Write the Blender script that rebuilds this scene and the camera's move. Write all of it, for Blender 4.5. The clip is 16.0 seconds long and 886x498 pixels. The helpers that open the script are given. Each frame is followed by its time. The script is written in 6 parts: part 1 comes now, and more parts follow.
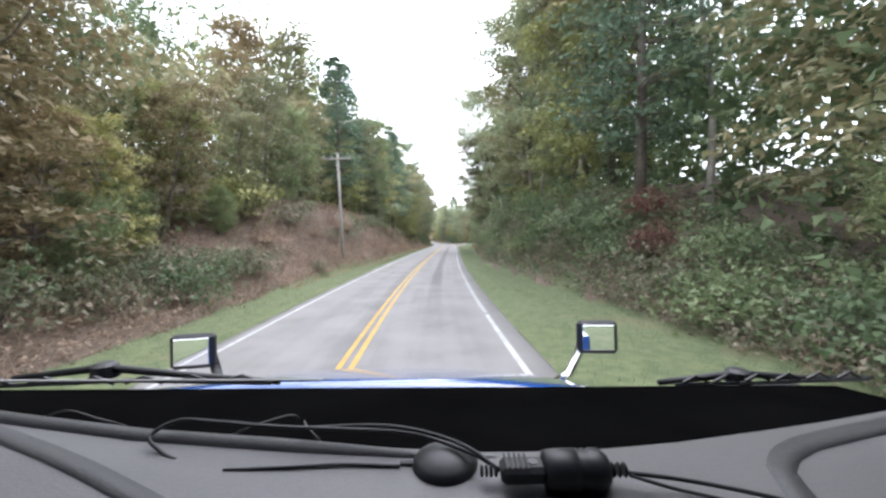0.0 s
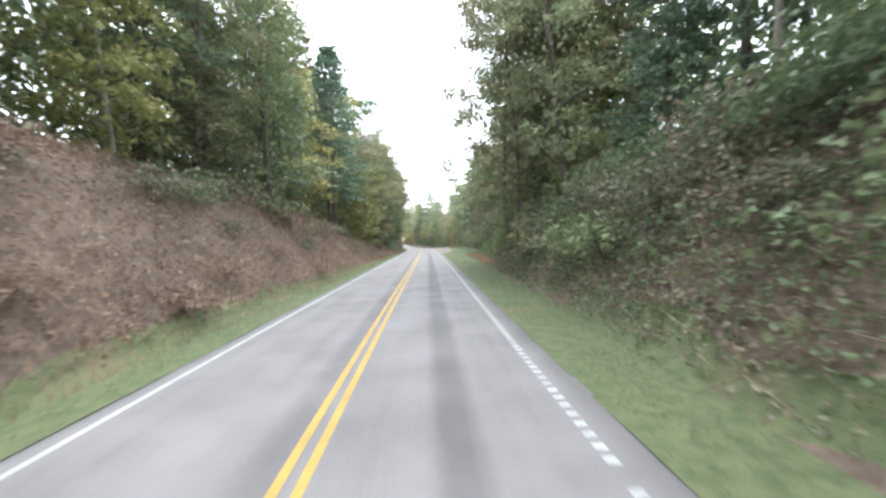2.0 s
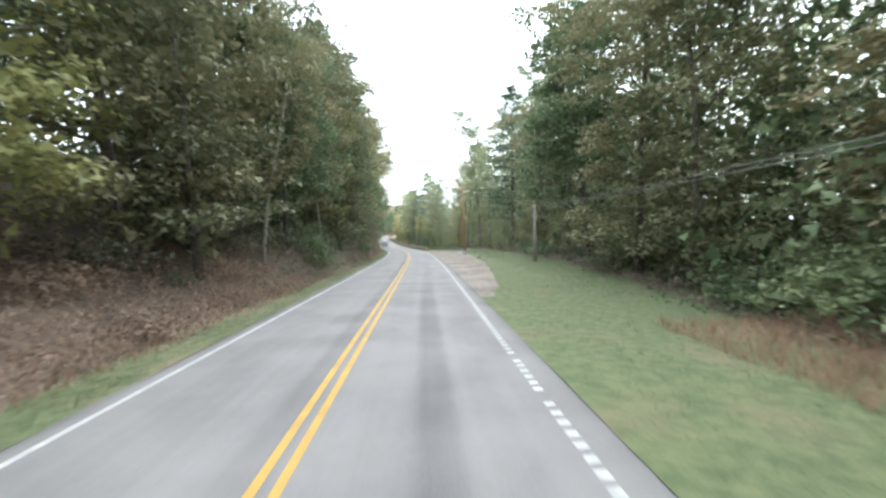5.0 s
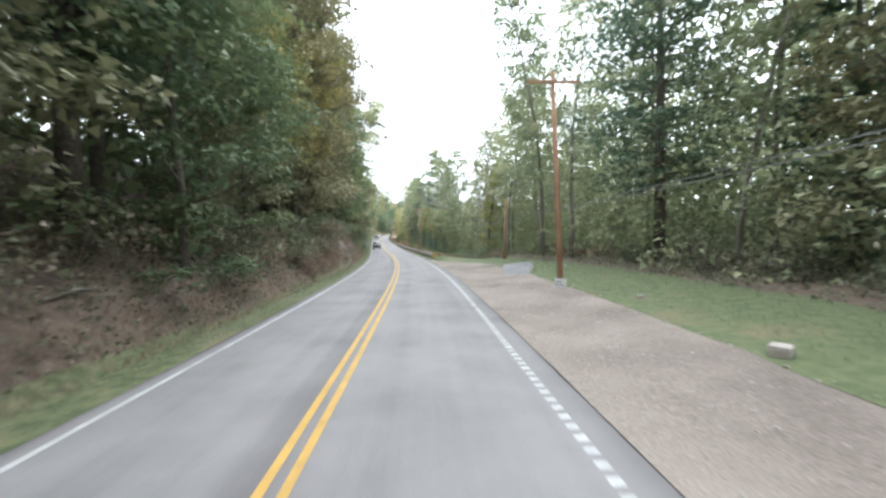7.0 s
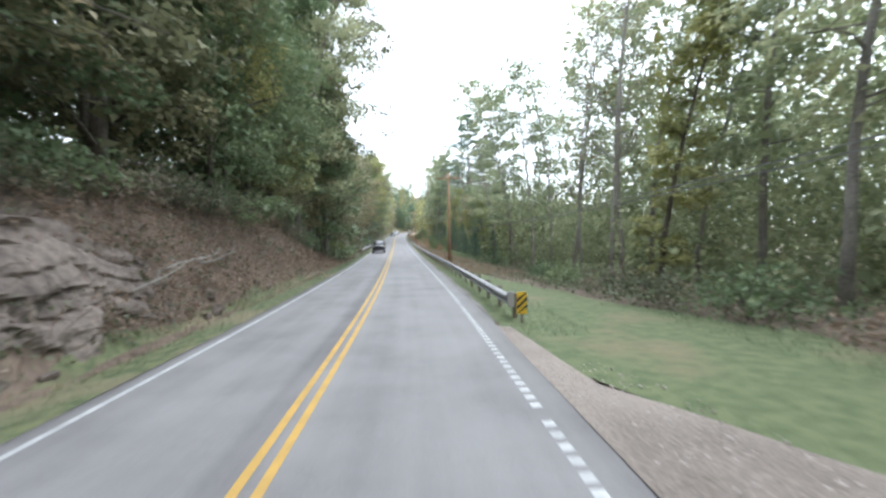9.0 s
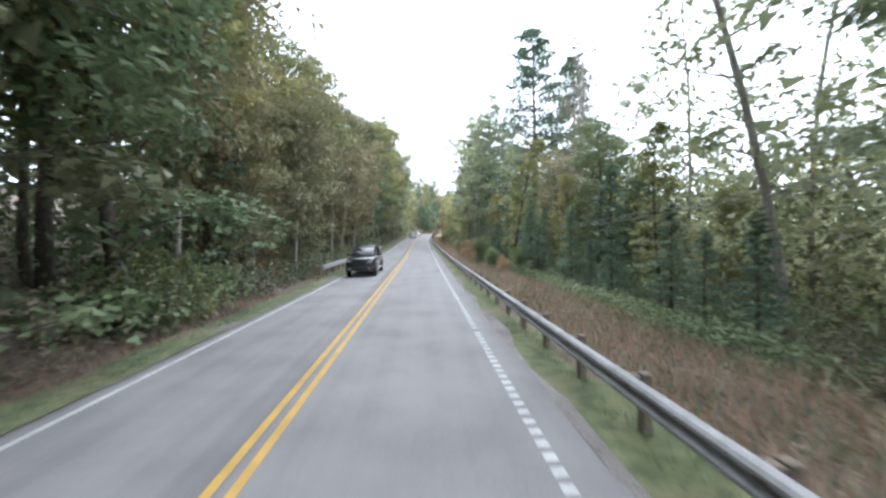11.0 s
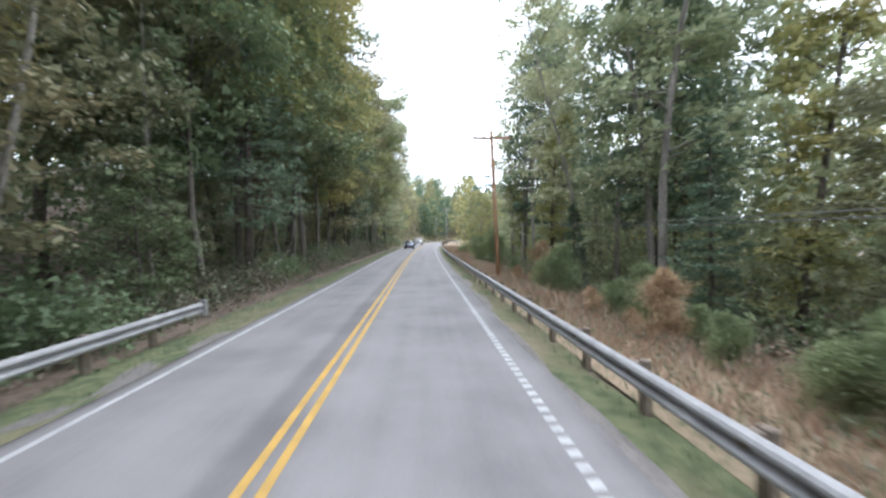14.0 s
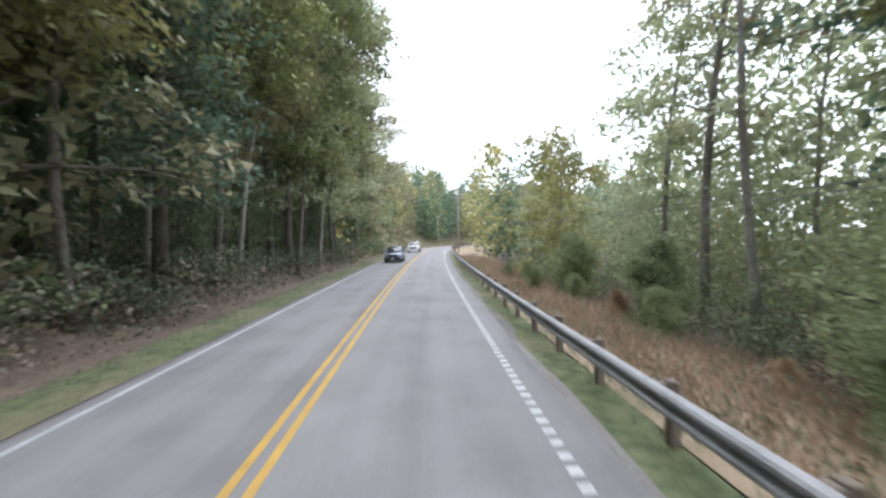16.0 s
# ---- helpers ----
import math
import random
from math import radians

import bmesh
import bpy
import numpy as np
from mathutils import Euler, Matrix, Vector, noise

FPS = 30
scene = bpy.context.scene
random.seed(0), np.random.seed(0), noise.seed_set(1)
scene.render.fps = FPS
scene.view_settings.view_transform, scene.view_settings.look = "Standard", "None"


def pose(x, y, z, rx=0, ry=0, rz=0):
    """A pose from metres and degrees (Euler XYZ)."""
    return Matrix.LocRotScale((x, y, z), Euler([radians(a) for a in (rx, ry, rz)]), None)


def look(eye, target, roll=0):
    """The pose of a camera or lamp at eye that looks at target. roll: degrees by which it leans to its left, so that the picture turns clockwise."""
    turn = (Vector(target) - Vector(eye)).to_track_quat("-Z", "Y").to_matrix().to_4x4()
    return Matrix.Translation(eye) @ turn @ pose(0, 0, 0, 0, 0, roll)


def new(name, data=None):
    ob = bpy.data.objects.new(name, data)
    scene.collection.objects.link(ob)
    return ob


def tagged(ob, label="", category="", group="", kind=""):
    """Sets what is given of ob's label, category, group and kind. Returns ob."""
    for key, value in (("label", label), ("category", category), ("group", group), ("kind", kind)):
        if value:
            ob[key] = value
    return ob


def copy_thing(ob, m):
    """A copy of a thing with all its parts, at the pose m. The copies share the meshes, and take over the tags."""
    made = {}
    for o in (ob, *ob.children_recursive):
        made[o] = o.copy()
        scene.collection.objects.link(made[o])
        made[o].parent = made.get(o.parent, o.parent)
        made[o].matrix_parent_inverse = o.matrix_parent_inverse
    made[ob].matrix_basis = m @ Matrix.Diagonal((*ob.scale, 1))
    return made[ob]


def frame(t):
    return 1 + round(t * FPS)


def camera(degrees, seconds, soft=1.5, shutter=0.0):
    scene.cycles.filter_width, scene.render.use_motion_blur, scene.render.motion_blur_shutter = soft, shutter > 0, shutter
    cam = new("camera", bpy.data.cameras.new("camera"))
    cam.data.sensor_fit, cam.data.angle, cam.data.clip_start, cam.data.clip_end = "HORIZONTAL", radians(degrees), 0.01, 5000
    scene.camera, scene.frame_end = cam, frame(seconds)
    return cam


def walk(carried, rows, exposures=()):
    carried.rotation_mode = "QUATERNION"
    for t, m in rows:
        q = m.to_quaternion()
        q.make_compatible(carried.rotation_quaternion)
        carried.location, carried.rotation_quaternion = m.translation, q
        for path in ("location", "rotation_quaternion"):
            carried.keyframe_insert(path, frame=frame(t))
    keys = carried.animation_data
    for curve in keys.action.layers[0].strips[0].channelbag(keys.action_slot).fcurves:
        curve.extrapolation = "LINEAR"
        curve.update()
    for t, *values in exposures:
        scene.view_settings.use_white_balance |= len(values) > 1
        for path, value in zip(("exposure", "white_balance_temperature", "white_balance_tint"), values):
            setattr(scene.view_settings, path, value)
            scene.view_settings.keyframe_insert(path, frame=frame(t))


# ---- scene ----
# Camera: carried in a truck cab along the right lane of a country road.
cam = camera(98.6, 16.0, soft=2.6, shutter=0.16)
ROWS = [(0.0, 1.634, 0.0, 2.45, 88.03, -2.97), (0.034, 1.634, 0.0, 2.45, 88.03, -2.97), (0.1, 1.626, 1.797, 2.438, 88.06, -3.21), (0.2, 1.616, 3.595, 2.427, 88.09, -3.44), (0.3, 1.618, 5.392, 2.416, 88.12, -3.66), (0.5, 1.646, 8.988, 2.395, 88.17, -4.11), (1.0, 1.85, 17.969, 2.354, 88.28, -5.19), (1.5, 2.298, 26.938, 2.321, 88.33, -6.15), (2.0, 2.908, 35.896, 2.294, 88.35, -6.89), (2.5, 3.633, 44.843, 2.275, 88.28, -7.44), (3.0, 4.415, 53.781, 2.252, 88.12, -7.74), (3.5, 5.2, 62.714, 2.216, 88.07, -7.74), (4.0, 5.966, 71.644, 2.166, 88.02, -7.58), (4.5, 6.688, 80.569, 2.106, 87.98, -7.39), (5.0, 7.381, 89.486, 2.045, 87.91, -7.32), (5.5, 8.063, 98.392, 1.982, 87.74, -7.31), (6.0, 8.732, 107.291, 1.918, 87.6, -7.26), (6.5, 9.367, 116.188, 1.845, 87.71, -6.96), (7.0, 9.954, 125.084, 1.764, 87.85, -6.49), (7.5, 10.456, 133.981, 1.672, 87.76, -5.94), (8.0, 10.879, 142.881, 1.573, 87.65, -5.16), (8.5, 11.224, 151.789, 1.465, 87.62, -4.11), (9.0, 11.378, 160.699, 1.35, 87.61, -2.93), (9.5, 11.293, 169.601, 1.232, 87.75, -1.55), (10.0, 11.006, 178.482, 1.127, 87.88, -0.41), (10.5, 10.557, 187.334, 1.036, 87.94, 0.34), (11.0, 10.006, 196.159, 0.959, 88.05, 0.71), (11.5, 9.388, 204.963, 0.904, 88.36, 0.94), (12.0, 8.731, 213.754, 0.874, 88.64, 1.08), (12.5, 8.043, 222.53, 0.868, 88.64, 1.05), (13.0, 7.378, 231.299, 0.892, 88.73, 0.95), (13.5, 6.778, 240.067, 0.959, 89.03, 0.96), (14.0, 6.19, 248.829, 1.068, 89.38, 1.02), (14.5, 5.593, 257.583, 1.218, 89.56, 1.06), (15.0, 4.991, 266.324, 1.39, 89.68, 1.04), (15.5, 4.4, 275.055, 1.579, 89.77, 0.99), (16.0, 3.821, 283.772, 1.784, 89.86, 0.81)]
walk(cam, [(t, pose(x, y, z, rx, 1.2, rz)) for t, x, y, z, rx, rz in ROWS], exposures=((0.0, 0.36, 6100, 16), (1.5, 0.50, 6100, 14), (3.0, 0.50, 6050, 9), (4.2, 0.38, 6050, 8), (6.0, 0.28, 6100, 10), (9.0, 0.16, 5850, 11), (12.0, 0.0, 5800, 13.5), (16.0, 0.0, 5900, 14.5)))

# ---- overcast daylight ----
world = bpy.data.worlds.new("overcast_sky")
scene.world = world
world.use_nodes = True
wn, wl = world.node_tree.nodes, world.node_tree.links
wn.clear()
sky = wn.new("ShaderNodeTexSky")
sky.sky_type = 'NISHITA'
sky.sun_disc = False
sky.sun_elevation, sky.sun_rotation = radians(68), radians(25)
sky.air_density, sky.dust_density = 1.0, 3.0
washed = wn.new("ShaderNodeHueSaturation")
washed.inputs["Saturation"].default_value = 0.25
wl.new(sky.outputs[0], washed.inputs["Color"])
clear_bg = wn.new("ShaderNodeBackground")
clear_bg.inputs["Strength"].default_value = 0.10
wl.new(washed.outputs[0], clear_bg.inputs["Color"])
cloud = wn.new("ShaderNodeBackground")
cloud.inputs["Color"].default_value = (0.92, 0.97, 1.02, 1)
cloud.inputs["Strength"].default_value = 2.6
both = wn.new("ShaderNodeAddShader")
wl.new(clear_bg.outputs[0], both.inputs[0])
wl.new(cloud.outputs[0], both.inputs[1])
wout = wn.new("ShaderNodeOutputWorld")
wl.new(both.outputs[0], wout.inputs["Surface"])
sun_data = bpy.data.lights.new("sun", 'SUN')
sun_data.energy, sun_data.angle, sun_data.color = 1.5, radians(50), (1.0, 0.975, 0.93)
sun = new("sun", sun_data)
sun.matrix_world = look((0, 0, 60), (0 - 0.16, -0.34, 60 - 0.93))

# ---- materials ----
def nodes_of(name):
    m = bpy.data.materials.new(name)
    m.use_nodes = True
    return m, m.node_tree.nodes, m.node_tree.links, m.node_tree.nodes["Principled BSDF"]


def ramp_of(n, stops):
    r = n.new("ShaderNodeValToRGB")
    e = r.color_ramp.elements
    while len(e) < len(stops):
        e.new(0.5)
    for el, (p, c) in zip(e, stops):
        el.position, el.color = p, (*c, 1)
    return r


def surface(name, dark, light, rough=0.8, metal=0.0, grain=40.0, stain=1.5, bump=0.2, size=0.01, spec=0.5, coat=0.0):
    """Two scales of noise between two colours, fine relief from the grain."""
    m, n, l, b = nodes_of(name)
    tc = n.new("ShaderNodeTexCoord")
    fine, broad = n.new("ShaderNodeTexNoise"), n.new("ShaderNodeTexNoise")
    fine.inputs["Scale"].default_value, fine.inputs["Detail"].default_value = grain, 5
    broad.inputs["Scale"].default_value, broad.inputs["Detail"].default_value = stain, 4
    for t in (fine, broad):
        l.new(tc.outputs["Object"], t.inputs["Vector"])
    mix = n.new("ShaderNodeMath")
    mix.operation = 'MULTIPLY_ADD'
    mix.inputs[1].default_value = 0.5
    half = n.new("ShaderNodeMath")
    half.operation = 'MULTIPLY'
    half.inputs[1].default_value = 0.5
    l.new(fine.outputs["Fac"], half.inputs[0])
    l.new(broad.outputs["Fac"], mix.inputs[0])
    l.new(half.outputs[0], mix.inputs[2])
    r = ramp_of(n, ((0.34, dark), (0.66, light)))
    l.new(mix.outputs[0], r.inputs["Fac"])
    l.new(r.outputs[0], b.inputs["Base Color"])
    b.inputs["Roughness"].default_value, b.inputs["Metallic"].default_value = rough, metal
    b.inputs["Specular IOR Level"].default_value = spec
    b.inputs["Coat Weight"].default_value = coat
    if bump:
        bn = n.new("ShaderNodeBump")
        bn.inputs["Strength"].default_value, bn.inputs["Distance"].default_value = bump, size
        l.new(fine.outputs["Fac"], bn.inputs["Height"])
        l.new(bn.outputs[0], b.inputs["Normal"])
    return m


def foliage(name, stops, through_light=0.30, tree_shift=0.42):
    """Leaves: colour differs from leaf to leaf, from bough to bough and from plant to plant; some light comes through."""
    m, n, l, b = nodes_of(name)
    geo, inf, tc = n.new("ShaderNodeNewGeometry"), n.new("ShaderNodeObjectInfo"), n.new("ShaderNodeTexCoord")
    bough = n.new("ShaderNodeTexNoise")
    bough.inputs["Scale"].default_value, bough.inputs["Detail"].default_value = 0.55, 2
    l.new(tc.outputs["Object"], bough.inputs["Vector"])
    spread = n.new("ShaderNodeMapRange")
    for k, v in enumerate((0.3, 0.7, 0.0, 1.0)):
        spread.inputs[1 + k].default_value = v
    l.new(bough.outputs["Fac"], spread.inputs[0])
    near = n.new("ShaderNodeMix")
    near.inputs["Factor"].default_value = 0.5
    l.new(geo.outputs["Random Per Island"], near.inputs["A"])
    l.new(spread.outputs[0], near.inputs["B"])
    mix = n.new("ShaderNodeMix")
    mix.inputs["Factor"].default_value = tree_shift
    l.new(near.outputs["Result"], mix.inputs["A"])
    l.new(inf.outputs["Random"], mix.inputs["B"])
    r = ramp_of(n, stops)
    l.new(mix.outputs["Result"], r.inputs["Fac"])
    l.new(r.outputs[0], b.inputs["Base Color"])
    b.inputs["Roughness"].default_value = 0.6
    b.inputs["Specular IOR Level"].default_value = 0.4
    tr = n.new("ShaderNodeBsdfTranslucent")
    l.new(r.outputs[0], tr.inputs["Color"])
    ms = n.new("ShaderNodeMixShader")
    ms.inputs["Fac"].default_value = through_light
    l.new(b.outputs[0], ms.inputs[1])
    l.new(tr.outputs[0], ms.inputs[2])
    l.new(ms.outputs[0], n["Material Output"].inputs["Surface"])
    return m


LEAF = dict(
    green=foliage("green_leaves", ((0.1, (0.086, 0.133, 0.069)), (0.5, (0.173, 0.232, 0.116)), (0.9, (0.307, 0.343, 0.174)))),
    yellow=foliage("yellowing_leaves", ((0.1, (0.160, 0.198, 0.079)), (0.5, (0.341, 0.350, 0.140)), (0.9, (0.563, 0.476, 0.190)))),
    rust=foliage("rusty_leaves", ((0.1, (0.117, 0.109, 0.059)), (0.5, (0.234, 0.186, 0.098)), (0.9, (0.346, 0.242, 0.131)))),
    olive=foliage("olive_leaves", ((0.1, (0.131, 0.150, 0.085)), (0.5, (0.254, 0.253, 0.138)), (0.9, (0.423, 0.347, 0.197)))),
    pine=foliage("pine_needles", ((0.1, (0.086, 0.145, 0.094)), (0.5, (0.171, 0.246, 0.159)), (0.9, (0.288, 0.363, 0.239))), 0.34),
    dead=foliage("dead_needles", ((0.1, (0.260, 0.180, 0.110)), (0.5, (0.480, 0.340, 0.205)), (0.9, (0.640, 0.490, 0.310))), 0.25),
    vine=foliage("dry_vines", ((0.1, (0.160, 0.118, 0.090)), (0.5, (0.325, 0.232, 0.168)), (0.9, (0.470, 0.360, 0.265))), 0.2, 0.15),
    creeper=foliage("creeper_leaves", ((0.1, (0.086, 0.117, 0.062)), (0.45, (0.164, 0.185, 0.109)), (0.7, (0.297, 0.244, 0.182)), (0.95, (0.408, 0.331, 0.265))), 0.25, 0.15),
    young_pine=foliage("young_pine_needles", ((0.1, (0.175, 0.225, 0.110)), (0.5, (0.290, 0.350, 0.175)), (0.9, (0.420, 0.450, 0.235))), 0.3),
    # light green leaves, colour lifted further to stand in for haze in the woods
    pale=foliage("pale_green_leaves", through_light=0.42, stops=((0.1, (0.207, 0.253, 0.151)), (0.5, (0.361, 0.402, 0.234)), (0.9, (0.554, 0.542, 0.325)))),
    red=foliage("red_leaves", ((0.1, (0.135, 0.072, 0.059)), (0.9, (0.306, 0.153, 0.113)))),
    grass=foliage("grass_blades", ((0.1, (0.133, 0.176, 0.099)), (0.5, (0.204, 0.261, 0.149)), (0.9, (0.304, 0.342, 0.215))), 0.3, 0.1),
    straw=foliage("dry_grass", ((0.1, (0.272, 0.180, 0.120)), (0.5, (0.461, 0.301, 0.209)), (0.9, (0.583, 0.457, 0.341))), 0.3, 0.1),
)
BARK = surface("bark", (0.07, 0.06, 0.05), (0.21, 0.18, 0.15), 0.9, grain=14, stain=1.2, bump=0.8, size=0.03)
GREY_BARK = surface("grey_bark", (0.13, 0.118, 0.10), (0.30, 0.275, 0.24), 0.9, grain=13, stain=1.1, bump=0.7, size=0.025)
PALE_BARK = surface("pale_bark", (0.20, 0.18, 0.15), (0.42, 0.39, 0.34), 0.9, grain=12, stain=1.0, bump=0.6, size=0.02)
SOIL = surface("leaf_litter", (0.075, 0.055, 0.042), (0.22, 0.165, 0.12), 0.95, grain=5.0, stain=0.35, bump=0.9, size=0.06)
def turf(name, greens, dry, amount):
    """Mown grass: two greens by tuft, straw-coloured where it is thin or dry."""
    m, n, l, b = nodes_of(name)
    tc = n.new("ShaderNodeTexCoord")
    tuft, patch, fine = (n.new("ShaderNodeTexNoise") for _ in range(3))
    for t, scale, detail in ((tuft, 3.5, 5), (patch, 0.42, 5), (fine, 26, 4)):
        t.inputs["Scale"].default_value, t.inputs["Detail"].default_value = scale, detail
        l.new(tc.outputs["Object"], t.inputs["Vector"])
    g = ramp_of(n, ((0.36, greens[0]), (0.64, greens[1])))
    l.new(tuft.outputs["Fac"], g.inputs["Fac"])
    d = ramp_of(n, ((0.35, tuple(c * 0.7 for c in dry)), (0.65, dry)))
    l.new(fine.outputs["Fac"], d.inputs["Fac"])
    k = n.new("ShaderNodeMapRange")
    l.new(patch.outputs["Fac"], k.inputs[0])
    for i, v in enumerate((0.62 - amount, 0.80 - amount, 0.0, 0.85)):
        k.inputs[1 + i].default_value = v
    mix = n.new("ShaderNodeMix")
    mix.data_type = 'RGBA'
    l.new(k.outputs[0], mix.inputs[0])
    l.new(g.outputs[0], mix.inputs[6])
    l.new(d.outputs[0], mix.inputs[7])
    l.new(mix.outputs[2], b.inputs["Base Color"])
    b.inputs["Roughness"].default_value = 0.95
    bn = n.new("ShaderNodeBump")
    bn.inputs["Strength"].default_value, bn.inputs["Distance"].default_value = 0.8, 0.04
    l.new(fine.outputs["Fac"], bn.inputs["Height"])
    l.new(bn.outputs[0], b.inputs["Normal"])
    return m


TURF = turf("turf", ((0.096, 0.124, 0.056), (0.150, 0.174, 0.082)), (0.25, 0.21, 0.125), 0.045)
DRY_TURF = turf("dry_turf", ((0.075, 0.098, 0.044), (0.165, 0.178, 0.085)), (0.27, 0.225, 0.14), 0.15)
GRAVEL = surface("gravel", (0.12, 0.098, 0.080), (0.36, 0.308, 0.262), 0.95, grain=22.0, stain=0.35, bump=0.9, size=0.03)
ROCK = surface("sandstone", (0.085, 0.068, 0.056), (0.28, 0.23, 0.192), 0.9, grain=5.0, stain=0.7, bump=0.9, size=0.07)
WHITE_PAINT = surface("worn_white_paint", (0.28, 0.28, 0.275), (0.56, 0.56, 0.545), 0.7, grain=60, stain=3.0, bump=0.1)
YELLOW_PAINT = surface("worn_yellow_paint", (0.34, 0.22, 0.06), (0.58, 0.35, 0.07), 0.7, grain=60, stain=2.5, bump=0.1)
STEEL = surface("galvanised_steel", (0.25, 0.25, 0.245), (0.44, 0.435, 0.425), 0.75, 0.1, grain=25, stain=2.0, bump=0.05)
POST_WOOD = surface("post_wood", (0.14, 0.11, 0.085), (0.30, 0.25, 0.20), 0.9, grain=18, stain=2.0, bump=0.5)
POLE_BROWN = surface("creosote_wood", (0.26, 0.15, 0.085), (0.50, 0.30, 0.18), 0.85, grain=16, stain=1.0, bump=0.5)
POLE_GREY = surface("weathered_wood", (0.25, 0.23, 0.21), (0.48, 0.45, 0.41), 0.9, grain=16, stain=1.0, bump=0.5)
CABLE = surface("cable_sheath", (0.03, 0.03, 0.03), (0.07, 0.07, 0.07), 0.6, bump=0)
# telephone cable: the sky's reflection is put into a paler base colour
SHEEN_CABLE = surface("weathered_cable_sheath", (0.17, 0.17, 0.17), (0.30, 0.30, 0.295), 0.6, bump=0)
GLASSY = surface("insulator", (0.25, 0.24, 0.22), (0.5, 0.48, 0.45), 0.25, bump=0)
SIGN_WHITE = surface("sign_white", (0.62, 0.62, 0.60), (0.80, 0.80, 0.78), 0.5, bump=0)
SIGN_YELLOW = surface("reflective_yellow", (0.70, 0.42, 0.02), (0.85, 0.55, 0.04), 0.4, bump=0)
FADED_YELLOW = surface("faded_yellow", (0.30, 0.22, 0.11), (0.50, 0.40, 0.24), 0.6, grain=30, stain=5, bump=0)
SIGN_BLACK = surface("sign_black", (0.012, 0.012, 0.012), (0.03, 0.03, 0.03), 0.5, bump=0)
BLUE_PAINT = surface("blue_truck_paint", (0.015, 0.065, 0.26), (0.025, 0.095, 0.34), 0.12, 0.0, grain=90, stain=4, bump=0, coat=1.0)
BLACK_PLASTIC = surface("black_plastic", (0.010, 0.010, 0.011), (0.022, 0.022, 0.024), 0.5, grain=200, stain=8, bump=0.15, size=0.001)
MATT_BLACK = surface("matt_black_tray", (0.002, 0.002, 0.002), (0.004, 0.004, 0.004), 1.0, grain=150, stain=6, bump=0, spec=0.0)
DASH_GREY = surface("grey_dash_vinyl", (0.098, 0.097, 0.097), (0.124, 0.122, 0.122), 0.55, grain=420, stain=5, bump=0.5, size=0.001)
DASH_DARK = surface("dark_dash_vinyl", (0.034, 0.034, 0.035), (0.056, 0.056, 0.057), 0.5, grain=420, stain=5, bump=0.6, size=0.001)
RUBBER = surface("tyre_rubber", (0.012, 0.012, 0.012), (0.03, 0.03, 0.03), 0.85, grain=60, stain=5, bump=0.3)
CHROME = surface("chrome", (0.60, 0.60, 0.61), (0.72, 0.72, 0.73), 0.12, 1.0, bump=0)
MIRROR = surface("mirror_glass", (0.82, 0.83, 0.84), (0.86, 0.87, 0.88), 0.02, 1.0, bump=0)
CAR_DARK = surface("charcoal_car_paint", (0.032, 0.034, 0.037), (0.05, 0.052, 0.056), 0.2, 0.3, grain=80, stain=3, bump=0, coat=0.8)
CAR_BLUE = surface("pale_blue_car_paint", (0.16, 0.21, 0.30), (0.22, 0.28, 0.38), 0.2, 0.4, grain=80, stain=3, bump=0, coat=0.8)
CAR_WHITE = surface("white_car_paint", (0.68, 0.68, 0.68), (0.80, 0.80, 0.80), 0.25, grain=80, stain=3, bump=0, coat=0.8)
CAR_GLASS = surface("tinted_car_glass", (0.02, 0.022, 0.025), (0.03, 0.032, 0.035), 0.05, bump=0, spec=0.8)
LENS = surface("lamp_lens", (0.26, 0.26, 0.25), (0.40, 0.40, 0.39), 0.08, bump=0)
TAIL = surface("red_lens", (0.25, 0.01, 0.01), (0.35, 0.02, 0.02), 0.2, bump=0)
LITTER_WHITE = surface("pale_stone", (0.34, 0.30, 0.26), (0.56, 0.51, 0.46), 0.9, grain=14, stain=3, bump=0.5)


